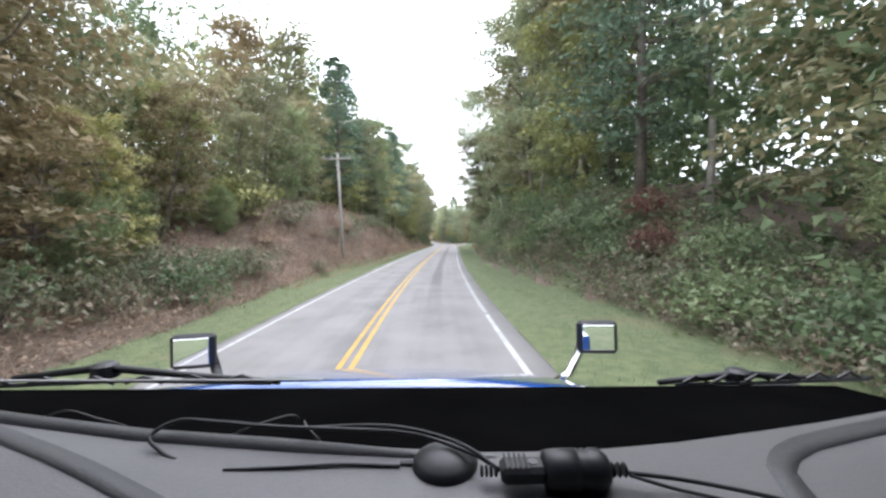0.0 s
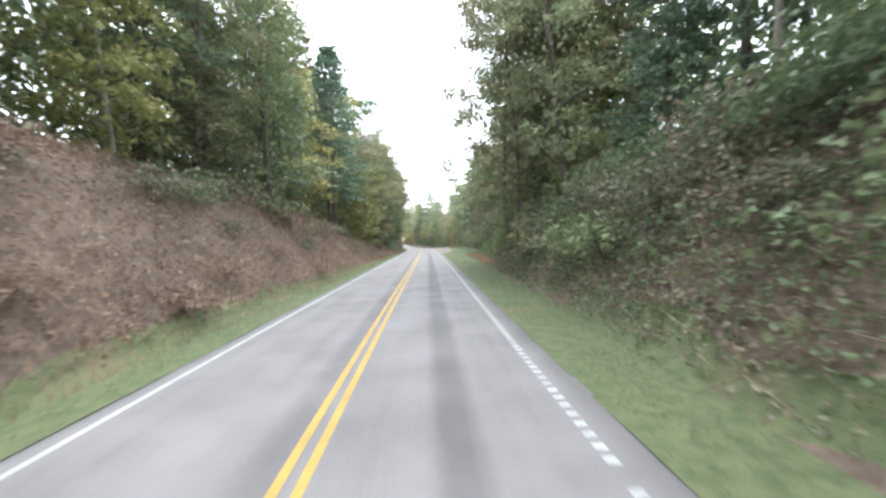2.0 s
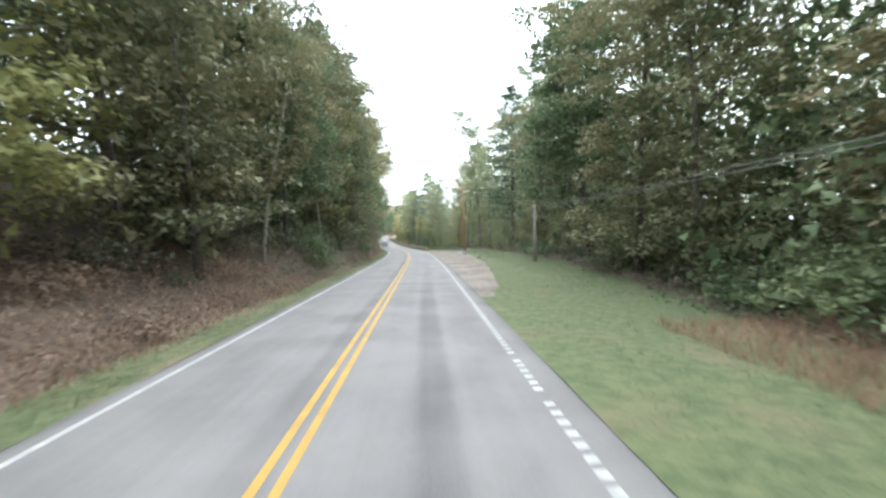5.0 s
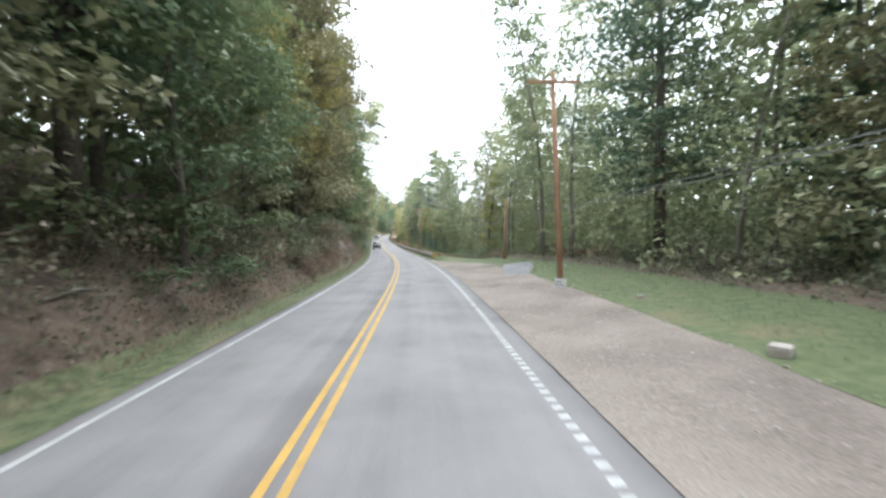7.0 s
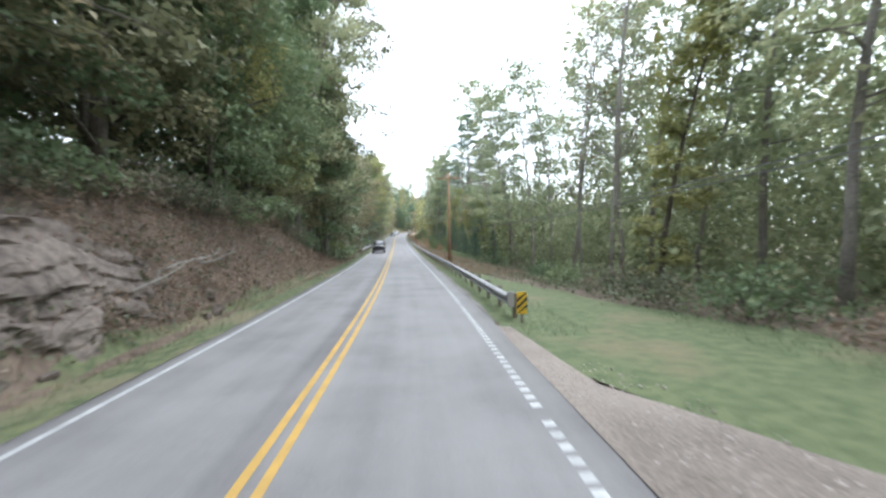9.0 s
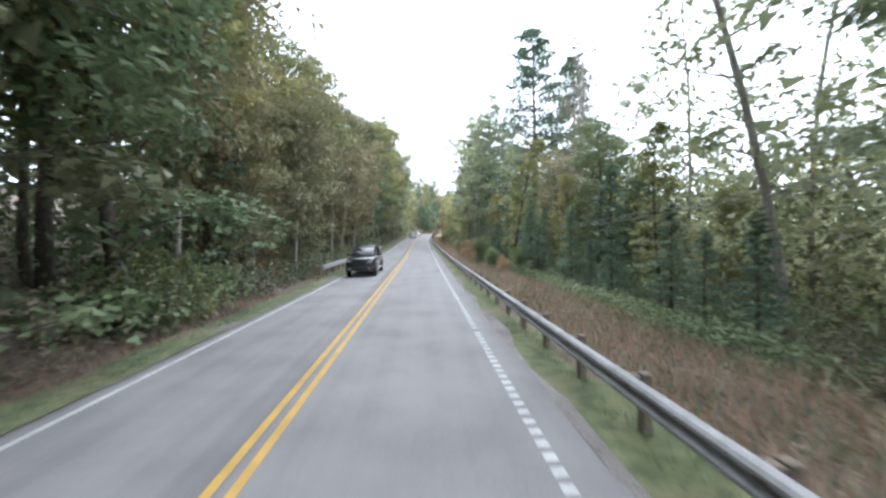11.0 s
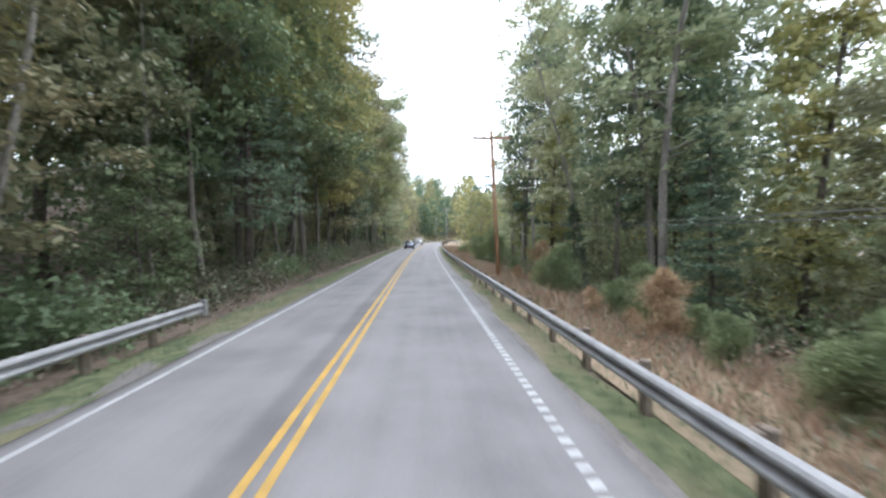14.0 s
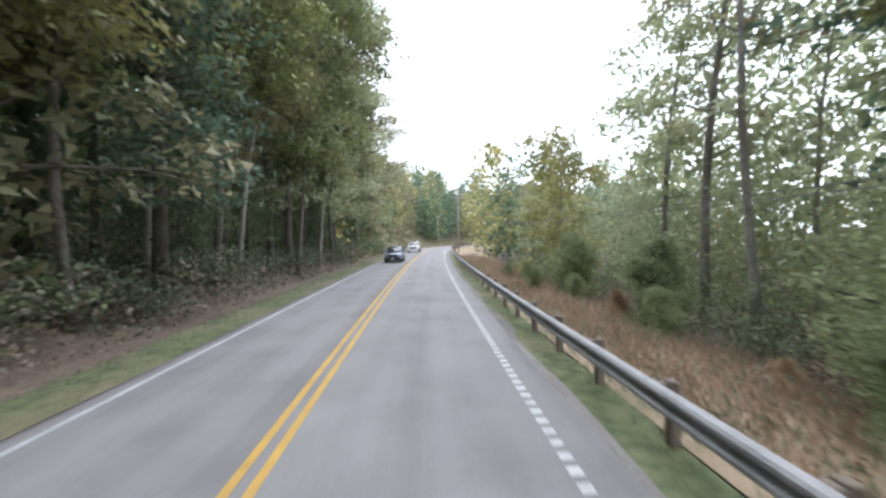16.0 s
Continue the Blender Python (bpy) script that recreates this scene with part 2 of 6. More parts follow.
def asphalt():
    """Worn grey asphalt; the UV map holds metres across (u) and along (v) the road: oil down the lane, tar by the centre line."""
    m, n, l, b = nodes_of("worn_asphalt")
    uv = n.new("ShaderNodeUVMap")
    sep = n.new("ShaderNodeSeparateXYZ")
    l.new(uv.outputs[0], sep.inputs[0])
    tc = n.new("ShaderNodeTexCoord")
    fine, broad, streak = (n.new("ShaderNodeTexNoise") for _ in range(3))
    fine.inputs["Scale"].default_value, fine.inputs["Detail"].default_value = 55, 4
    broad.inputs["Scale"].default_value, broad.inputs["Detail"].default_value = 0.6, 5
    l.new(tc.outputs["Object"], fine.inputs["Vector"])
    l.new(tc.outputs["Object"], broad.inputs["Vector"])
    stretch = n.new("ShaderNodeMapping")
    stretch.inputs["Scale"].default_value = (1.6, 0.045, 1)
    l.new(uv.outputs[0], stretch.inputs["Vector"])
    streak.inputs["Scale"].default_value, streak.inputs["Detail"].default_value = 1.0, 4
    l.new(stretch.outputs[0], streak.inputs["Vector"])

    def math_node(op, a, c):
        k = n.new("ShaderNodeMath")
        k.operation = op
        for i, v in enumerate((a, c)):
            if isinstance(v, (int, float)):
                k.inputs[i].default_value = v
            else:
                l.new(v, k.inputs[i])
        return k.outputs[0]

    def band(centre, width):
        d = math_node('ABSOLUTE', math_node('SUBTRACT', sep.outputs[0], centre), 0)
        k = n.new("ShaderNodeMapRange")
        k.interpolation_type = 'SMOOTHSTEP'
        l.new(d, k.inputs[0])
        for i, v in enumerate((0.3 * width, width, 1.0, 0.0)):
            k.inputs[1 + i].default_value = v
        return k.outputs[0]

    def along(a, c, soft):
        k = n.new("ShaderNodeMapRange")
        l.new(sep.outputs[1], k.inputs[0])
        for i, v in enumerate((a - soft, a, 0.0, 1.0)):
            k.inputs[1 + i].default_value = v
        k2 = n.new("ShaderNodeMapRange")
        l.new(sep.outputs[1], k2.inputs[0])
        for i, v in enumerate((c, c + soft, 1.0, 0.0)):
            k2.inputs[1 + i].default_value = v
        return math_node('MULTIPLY', k.outputs[0], k2.outputs[0])
    tone = math_node('ADD', math_node('MULTIPLY', fine.outputs["Fac"], 0.30), math_node('MULTIPLY', broad.outputs["Fac"], 0.40))
    tone = math_node('ADD', tone, math_node('MULTIPLY', streak.outputs["Fac"], 0.30))
    oil = math_node('MULTIPLY', band(1.75, 0.45), along(22, 105, 14))
    oil = math_node('MULTIPLY', oil, 0.16)
    tar = math_node('MULTIPLY', band(-0.32, 0.42), 0.10)
    tone = math_node('SUBTRACT', math_node('SUBTRACT', tone, oil), tar)
    r = ramp_of(n, ((0.28, (0.120, 0.115, 0.112)), (0.5, (0.212, 0.203, 0.197)), (0.72, (0.280, 0.269, 0.262))))
    l.new(tone, r.inputs["Fac"])
    l.new(r.outputs[0], b.inputs["Base Color"])
    b.inputs["Roughness"].default_value = 0.85
    bn = n.new("ShaderNodeBump")
    bn.inputs["Strength"].default_value, bn.inputs["Distance"].default_value = 0.4, 0.01
    l.new(fine.outputs["Fac"], bn.inputs["Height"])
    l.new(bn.outputs[0], b.inputs["Normal"])
    return m


ASPHALT = asphalt()

# ---- mesh helpers ----
class Geo:
    """Collects vertices and faces of one mesh."""
    def __init__(self):
        self.v, self.f, self.n = [], [], 0

    def add(self, v, f):
        v = np.asarray(v, float).reshape(-1, 3)
        self.v.append(v)
        self.f.extend([[i + self.n for i in q] for q in (f.tolist() if isinstance(f, np.ndarray) else f)])
        self.n += len(v)
        return self

    def box(self, x0, y0, z0, x1, y1, z1, chamfer=0.0):
        c = min(chamfer, 0.45 * min(x1 - x0, y1 - y0, z1 - z0))
        if c <= 0:
            v = [(x, y, z) for z in (z0, z1) for y in (y0, y1) for x in (x0, x1)]
            return self.add(v, [(0, 2, 3, 1), (4, 5, 7, 6), (0, 1, 5, 4), (2, 6, 7, 3), (0, 4, 6, 2), (1, 3, 7, 5)])
        ring = lambda d: [(x0 + d, y0), (x1 - d, y0), (x1, y0 + d), (x1, y1 - d), (x1 - d, y1), (x0 + d, y1), (x0, y1 - d), (x0, y0 + d)]
        inner = [(min(max(x, x0 + c), x1 - c), min(max(y, y0 + c), y1 - c)) for x, y in ring(c)]
        v = [(x, y, z0) for x, y in inner] + [(x, y, z0 + c) for x, y in ring(c)] + [(x, y, z1 - c) for x, y in ring(c)] + [(x, y, z1) for x, y in inner]
        f = [tuple(range(7, -1, -1)), tuple(range(24, 32))]
        for k in range(3):
            f += [(8 * k + i, 8 * k + (i + 1) % 8, 8 * k + 8 + (i + 1) % 8, 8 * k + 8 + i) for i in range(8)]
        return self.add(v, f)

    def tube(self, path, radii, n=6, caps=True):
        path = [Vector(p) for p in path]
        if isinstance(radii, (int, float)):
            radii = [radii] * len(path)
        v, f, u = [], [], None
        for i, p in enumerate(path):
            d = (path[min(i + 1, len(path) - 1)] - path[max(i - 1, 0)]).normalized()
            if u is None:
                u = d.orthogonal().normalized()
            u = (u - d * u.dot(d)).normalized()
            w = d.cross(u)
            v += [p + (u * math.cos(2 * math.pi * k / n) + w * math.sin(2 * math.pi * k / n)) * radii[i] for k in range(n)]
        for i in range(len(path) - 1):
            f += [(i * n + k, i * n + (k + 1) % n, (i + 1) * n + (k + 1) % n, (i + 1) * n + k) for k in range(n)]
        if caps:
            f += [tuple(range(n - 1, -1, -1)), tuple(range((len(path) - 1) * n, len(path) * n))]
        return self.add([tuple(p) for p in v], f)

    def lathe(self, profile, n=20, axis='z', at=(0, 0, 0)):
        v, f = [], []
        for r, h in profile:
            for k in range(n):
                a = 2 * math.pi * k / n
                p = (r * math.cos(a), r * math.sin(a), h)
                if axis == 'x':
                    p = (p[2], p[0], p[1])
                elif axis == 'y':
                    p = (p[0], p[2], p[1])
                v.append((p[0] + at[0], p[1] + at[1], p[2] + at[2]))
        for i in range(len(profile) - 1):
            f += [(i * n + k, i * n + (k + 1) % n, (i + 1) * n + (k + 1) % n, (i + 1) * n + k) for k in range(n)]
        f += [tuple(range(n - 1, -1, -1)), tuple(range((len(profile) - 1) * n, len(profile) * n))]
        return self.add(v, f)

    def leaves(self, centres, size, rng, up=0.5, aspect=0.6, fold=0.15, many=3):
        """A loose spray of pointed leaves round each centre."""
        c = np.repeat(np.asarray(centres, float), many, 0)
        k = len(c)
        c = c + rng.normal(0, 0.42 * size, (k, 3)) * (many > 1)
        nrm = rng.normal(size=(k, 3)) + np.array([0, 0, up * 2])
        nrm /= np.linalg.norm(nrm, axis=1, keepdims=True)
        a = np.cross(nrm, rng.normal(size=(k, 3)))
        a /= np.linalg.norm(a, axis=1, keepdims=True) + 1e-9
        b = np.cross(nrm, a)
        s = (size * rng.uniform(0.6, 1.35, k))[:, None] * (0.78 if many > 1 else 1.0)
        w = aspect * 0.5 * rng.uniform(0.7, 1.3, (k, 1))
        v = np.stack([c - a * s * 0.35 - b * s * w, c - a * s * 0.25 + b * s * w + nrm * s * fold, c + a * s * 0.65], 1).reshape(-1, 3)
        return self.add(v, np.arange(3 * k).reshape(-1, 3))

    def pads(self, centres, radius, per, size, rng, flat=0.5, up=0.9, aspect=0.75):
        """Boughs of leaves: each a flattened cushion, thicker above, whose leaves lie outwards and up."""
        c = np.asarray(centres, float)
        rad = radius * rng.uniform(0.6, 1.35, len(c))
        num = np.maximum(4, (per * (rad / radius) ** 2 * rng.uniform(0.7, 1.2, len(c)))).astype(int)
        c, rad = np.repeat(c, num, 0), np.repeat(rad, num)
        k = len(c)
        d = rng.normal(size=(k, 3)) + np.array([0, 0, 0.55])
        d /= np.linalg.norm(d, axis=1, keepdims=True)
        p = c + d * (rad * rng.random(k) ** 0.45)[:, None] * np.array([1, 1, flat])
        nrm = d * 0.55 + np.array([0, 0, up]) + rng.normal(0, 0.42, (k, 3))
        nrm /= np.linalg.norm(nrm, axis=1, keepdims=True)
        a = np.cross(nrm, rng.normal(size=(k, 3)))
        a /= np.linalg.norm(a, axis=1, keepdims=True) + 1e-9
        b = np.cross(nrm, a)
        s = (size * rng.uniform(0.6, 1.35, k))[:, None]
        w = aspect * 0.5 * rng.uniform(0.7, 1.3, (k, 1))
        v = np.stack([p - a * s * 0.35 - b * s * w, p - a * s * 0.25 + b * s * w + nrm * s * 0.15, p + a * s * 0.65 - nrm * s * 0.12], 1).reshape(-1, 3)
        return self.add(v, np.arange(3 * k).reshape(-1, 3))

    def mesh(self, name, material, smooth=False):
        m = bpy.data.meshes.new(name)
        m.from_pydata(np.concatenate(self.v).tolist(), [], self.f)
        m.materials.append(material)
        m.validate()
        if smooth:
            m.polygons.foreach_set("use_smooth", [True] * len(m.polygons))
        m.update()
        return m


def part(name, geo, material, parent=None, label="", smooth=False):
    """Links a Geo as one mesh object under a thing or under a part."""
    ob = new(name, geo.mesh(name, material, smooth))
    ob.parent = parent
    return tagged(ob, label) if label else ob


def thing(name, label, category, group="", m=None):
    ob = new(name)
    ob.empty_display_size = 0.2
    if m is not None:
        ob.matrix_basis = m
    return tagged(ob, label, category, group)


# ---- the line of the road ----
KAPPA = [-0.00255, -0.0025, -0.00234, -0.00143, -0.0006, 2e-05, 0.00038, 2e-05, 6e-05, 0.00066, 0.00135, 0.00286, 0.00283, 0.00165, 0.00026, -0.0, -0.00028, 0.00023, 0.0003, 2e-05, -0.00051, -0.00108, -0.00147, -0.0015, -0.0013, -0.006, -0.006, -0.006, -0.006, -0.006, -0.006, -0.006, -0.006, -0.006, -0.006, 0.0, 0.0, 0.0, 0.0, 0.0, 0.0]
GRADE = [-0.00942, -0.00439, -0.00177, -0.00669, -0.0072, -0.0108, -0.01372, -0.0082, 0.00118, 0.01787, 0.02448, 0.03176, 0.02933, 0.02304, 0.01596, 0.00973, 0.00499, 0.00177, -0.00022, -0.00138, -0.00208, -0.00261]
SS = np.arange(-150, 900, 1.0)
HEAD = np.cumsum(np.interp(SS, np.arange(-15, 600, 15.0), KAPPA, left=0.0))
HEAD -= np.interp(0, SS, HEAD)
RX, RY = np.cumsum(-np.sin(HEAD)), np.cumsum(np.cos(HEAD))
RX, RY = RX - np.interp(0, SS, RX), RY - np.interp(0, SS, RY)
RZ = np.cumsum(np.interp(SS, np.arange(-15, 640, 30.0), GRADE, left=0.0))
RZ -= np.interp(0, SS, RZ)


def heading(s):
    return float(np.interp(s, SS, HEAD))


def at(s, l, z=0.0):
    """World place s metres along the road, l to the right of its centre line and z above its surface."""
    h = heading(s)
    return Vector((float(np.interp(s, SS, RX)) + l * math.cos(h), float(np.interp(s, SS, RY)) + l * math.sin(h), float(np.interp(s, SS, RZ)) + z))


def curve_of(*pairs):
    xs, ys = [p[0] for p in pairs], [p[1] for p in pairs]
    return lambda s: float(np.interp(s, xs, ys))


# verge edges, bank widths and heights, hill slopes beyond, along the road
VERGE_L = curve_of((-30, 8.0), (8, 6.0), (30, 5.9), (40, 5.0), (75, 5.1), (150, 5.0), (170, 4.9), (215, 5.2), (268, 5.7), (420, 5.8))
BANK_WL = curve_of((-30, 6), (15, 6), (30, 4.0), (80, 4.5), (100, 4.5), (125, 4.0), (150, 3.6), (160, 2.2), (188, 2.2), (200, 4), (420, 5))
BANK_HL = curve_of((-30, 1.0), (12, 1.3), (28, 5.0), (42, 5.6), (60, 4.8), (75, 4.4), (88, 2.4), (100, 1.5), (125, 3.4), (150, 3.0), (162, 3.9), (188, 3.8), (203, 1.2), (220, -0.5), (262, -0.3), (275, 1.0), (330, 1.6), (420, 1.5))
HILL_L = curve_of((-30, 0.35), (60, 0.42), (150, 0.5), (200, 0.45), (225, 0.25), (265, 0.25), (300, 0.45), (400, 1.0), (520, 1.2))
VERGE_R = curve_of((-30, 9.5), (10, 8.2), (22, 7.2), (36, 5.9), (60, 6.4), (76, 8.3), (90, 9.0), (110, 12.0), (150, 12.5), (172, 9.5), (185, 6.6), (420, 6.2))
BANK_WR = curve_of((-30, 4), (20, 2.6), (60, 2.6), (80, 4), (172, 5), (190, 6), (420, 6))
BANK_HR = curve_of((-30, 0.3), (8, 0.8), (20, 4.2), (30, 4.9), (46, 4.8), (62, 3.2), (76, 1.4), (92, 0.3), (165, 0.2), (185, -0.7), (215, -1.6), (300, -1.4), (420, -0.5))
PULLOUT_RISE = curve_of((104, 0.0), (120, 0.09), (164, 0.09), (176, 0.0))
HILL_R = curve_of((-30, 0.1), (30, 0.15), (80, 0.06), (180, 0.0), (420, 0.04))


def rise(s, l):
    """Height of the ground over the road's surface."""
    a = abs(l)
    v, w, h, k = (VERGE_L, BANK_WL, BANK_HL, HILL_L) if l < 0 else (VERGE_R, BANK_WR, BANK_HR, HILL_R)
    v, w, h, k = v(s), w(s), h(s), k(s)
    swell = PULLOUT_RISE(s) * min(max(a - 5, 0.0), 8.0) if l > 0 else 0.0
    if a < 3.7:
        return -0.08
    if a < v:
        return swell - 0.08 - 0.09 * (a - 3.7) / max(v - 3.7, 0.1)
    t = (a - v) / w
    if t < 1:
        z = -0.17 + h * (t if abs(h) > 3 else t * t * (3 - 2 * t))
    else:
        z = -0.17 + h + k * 32 * (1 - math.exp(-(a - v - w) / 32))
    rough = min(1.0, (a - v) / 1.5)
    p = at(s, l)
    return swell + z + rough * (0.22 * noise.noise(p * 0.45) + 0.10 * noise.noise(p * 1.7) + 0.5 * min(1, (a - v) / 12) * noise.noise(p * 0.09))


def ground_at(s, l, sink=0.0):
    return at(s, l, rise(s, l) - sink)


def place_at(s, l, sink=0.0, turn=0.0, scale=1.0, lean=0.0):
    p = ground_at(s, l, sink)
    return Matrix.Translation(p) @ Euler((radians(lean), 0, math.radians(turn))).to_matrix().to_4x4() @ Matrix.Scale(scale, 4)


def sheet(name, ss, ls, height, material, label, category, uv=False):
    """A sheet over a grid of the road's own coordinates; beyond 150 m it goes straight out."""
    g, rows = Geo(), len(ls)
    v = []
    for s in ss:
        for l in ls:
            q = min(max(l, -150), 150)
            p = at(s, q, height(s, q))
            p.x += (l - q)
            v.append(tuple(p))
    f = [(i * rows + j, i * rows + j + 1, (i + 1) * rows + j + 1, (i + 1) * rows + j) for i in range(len(ss) - 1) for j in range(rows - 1)]
    g.add(v, f)
    ob = part(name, g, material, smooth=True)
    if uv:
        layer = ob.data.uv_layers.new(name="UVMap")
        idx = np.empty(len(ob.data.loops), int)
        ob.data.loops.foreach_get("vertex_index", idx)
        us = np.array([(l, s) for s in ss for l in ls])
        layer.data.foreach_set("uv", us[idx].ravel())
    return tagged(ob, label, category, kind="structure")


fine_s = list(np.arange(-60, 430, 2.0))
ground = sheet("ground", [-149, -120, -90] + fine_s + list(range(436, 890, 16)),
               [-1500, -700, -350, -150, -110, -80, -60, -48, -38, -30, -25, -21, -18, -16, -14, -12.5, -11.5, -10.7, -10, -9.4, -8.8, -8.2, -7.6, -7, -6.5, -6, -5.5, -5, -4.4, -3.7, 0,
                3.7, 4.4, 5, 5.6, 6.1, 6.6, 7.1, 7.6, 8.1, 8.6, 9.1, 9.7, 10.4, 11.2, 12, 13, 14.5, 16, 18, 21, 25, 30, 38, 48, 60, 80, 110, 150, 350, 700, 1500],
               rise, SOIL, "brown leaf litter and soil of wooded road banks", "ground")
slab_s = list(np.arange(-80, 620, 2.0))


road = sheet("road", slab_s, [-3.62, -3.6, -3.3, -1.6, 0, 1.6, 3.3, 3.98, 4.0], lambda s, l: -0.0072 * abs(l) - (0.12 if l in (-3.62, 4.0) else 0), ASPHALT,
             "worn grey two-lane asphalt road", "road", uv=True)


def stripe(name, l, width, s0, s1, material, label, period=0.0, gap=0.0, seed=1):
    """A painted line; with a period it is cut by the rumble grooves."""
    g = Geo()
    rng = np.random.default_rng(seed)
    lift = lambda q: -0.0072 * abs(q) + 0.005
    step = period or 2.0
    for s in np.arange(s0, s1, step):
        e = s + (step - gap if period else step)
        j = rng.normal(0, 0.006, 4) if period else (0, 0, 0, 0)
        if period and rng.random() < 0.03:
            continue
        g.add([tuple(at(a, q, lift(q))) for a, q in ((s + j[0], l - width / 2), (s + j[1], l + width / 2), (e + j[2], l + width / 2), (e + j[3], l - width / 2))], [(0, 1, 2, 3)])
    return tagged(part(name, g, material), label, "road marking", kind="structure")


for side in (-0.125, 0.125):
    stripe("yellow_line", side, 0.115, -80, 610, YELLOW_PAINT, "worn yellow centre line of the road")
stripe("edge_line", -3.2, 0.11, -80, 610, WHITE_PAINT, "worn white edge line of the road")
stripe("edge_line", 3.41, 0.13, -80, 12, WHITE_PAINT, "worn white edge line of the road")
stripe("rumble_edge_line", 3.41, 0.15, 12, 330, WHITE_PAINT, "white edge line broken by rumble grooves", 0.28, 0.11)
stripe("edge_line", 3.41, 0.12, 330, 610, WHITE_PAINT, "worn white edge line of the road")


def strip(name, inner, outer, s0, s1, material, label, category, lift=0.03, n=8, step=1.5):
    """A strip of ground cover whose two edges wander a little."""
    g, v = Geo(), []
    ss = list(np.arange(s0, s1 + 0.01, step))
    for s in ss:
        a, b = inner(s), outer(s)
        b += math.copysign(0.40, b) * noise.noise(Vector((s * 0.35, 2.0, 3))) + 0.22 * noise.noise(Vector((s * 1.1, 5.0, 3)))
        for j in range(n + 1):
            l = a + (b - a) * j / n
            edge = 0.05 if j == n or s in (ss[0], ss[-1]) else 0.0
            v.append(tuple(at(s, l, rise(s, l) + lift - edge + 0.025 * noise.noise(at(s, l) * 1.3))))
    k = n + 1
    g.add(v, [(i * k + j, i * k + j + 1, (i + 1) * k + j + 1, (i + 1) * k + j) for i in range(len(ss) - 1) for j in range(n)])
    return tagged(part(name, g, material, smooth=True), label, category, kind="structure")


strip("grass_verge_left", lambda s: -3.55, lambda s: -VERGE_L(s) - 0.4, -60, 96, TURF, "mown green grass verge beside the road", "grass", 0.07)
strip("dry_verge_left", lambda s: -3.55, lambda s: -VERGE_L(s) - float(np.interp(s, (195, 215), (0.2, -0.55))), 96, 425, DRY_TURF, "thin straw-coloured grass verge beside the road", "grass", 0.07)
strip("grass_verge_right", lambda s: 3.93, lambda s: VERGE_R(s) + 0.5, -60, 108, TURF, "mown green grass verge beside the road", "grass", 0.07)
strip("gravel_pullout", lambda s: 3.92, lambda s: float(np.interp(s, (104, 112, 124, 140, 154, 159, 164, 168, 170), (4.3, 6.0, 7.3, 8.2, 8.4, 8.0, 6.4, 4.6, 4.3))), 104, 172, GRAVEL, "pinkish gravel pull-out beside the road", "gravel", 0.075)
strip("grass_verge_far", lambda s: float(np.interp(s, (104, 112, 124, 140, 154, 159, 164, 168, 170), (4.1, 5.8, 7.1, 8.0, 8.2, 7.8, 6.2, 4.4, 4.1))), lambda s: VERGE_R(s) + 0.5, 106, 190, TURF, "patchy green grass behind the pull-out", "grass", 0.045)
strip("driveway", lambda s: 6.6 + 0.25 * (s - 148) + 0.35 * noise.noise(Vector((s * 0.9, 1, 1))), lambda s: 8.3 + 0.36 * (s - 148), 147.5, 157, surface("grey_driveway", (0.15, 0.15, 0.15), (0.29, 0.285, 0.28), 0.9, grain=18, stain=0.6), "cracked grey driveway across the pull-out", "driveway", 0.095)
strip("grass_under_rail", lambda s: 3.94, lambda s: float(np.interp(s, (190, 205), (6.1, 5.0))), 190, 425, DRY_TURF, "thin weedy grass under the guardrail", "grass", 0.045)

SHOULDER = surface("grey_shoulder_gravel", (0.115, 0.105, 0.095), (0.27, 0.25, 0.228), 0.95, grain=24, stain=0.8, bump=0.9, size=0.03)
strip("gravel_shoulder_left", lambda s: -3.56, lambda s: -4.35 + 0.25 * noise.noise(Vector((s * 0.3, 7, 1))), 206, 262, SHOULDER, "bare grey gravel shoulder by the guardrail", "gravel", 0.064, 4)
strip("gravel_shoulder_right", lambda s: 3.95, lambda s: 4.22 + 0.2 * noise.noise(Vector((s * 0.3, 9, 1))), 172, 425, SHOULDER, "narrow gravel shoulder under the guardrail", "gravel", 0.060, 3)

TAWNY = turf("tawny_weeds", ((0.15, 0.125, 0.075), (0.25, 0.20, 0.125)), (0.44, 0.33, 0.22), 0.26)
strip("weedy_slope", lambda s: 4.9, lambda s: 10.6, 236, 425, TAWNY, "tawny dead grass on the slope behind the guardrail", "grass", 0.05)

# ---- plants ----
def limb_path(rng, start, direction, length, k=4, droop=0.0, wander=0.12):
    p, d, out = Vector(start), Vector(direction).normalized(), [Vector(start)]
    for i in range(k):
        d = (d + Vector(rng.normal(0, wander, 3)) + Vector((0, 0, -droop))).normalized()
        p = p + d * (length / k)
        out.append(p.copy())
    return out


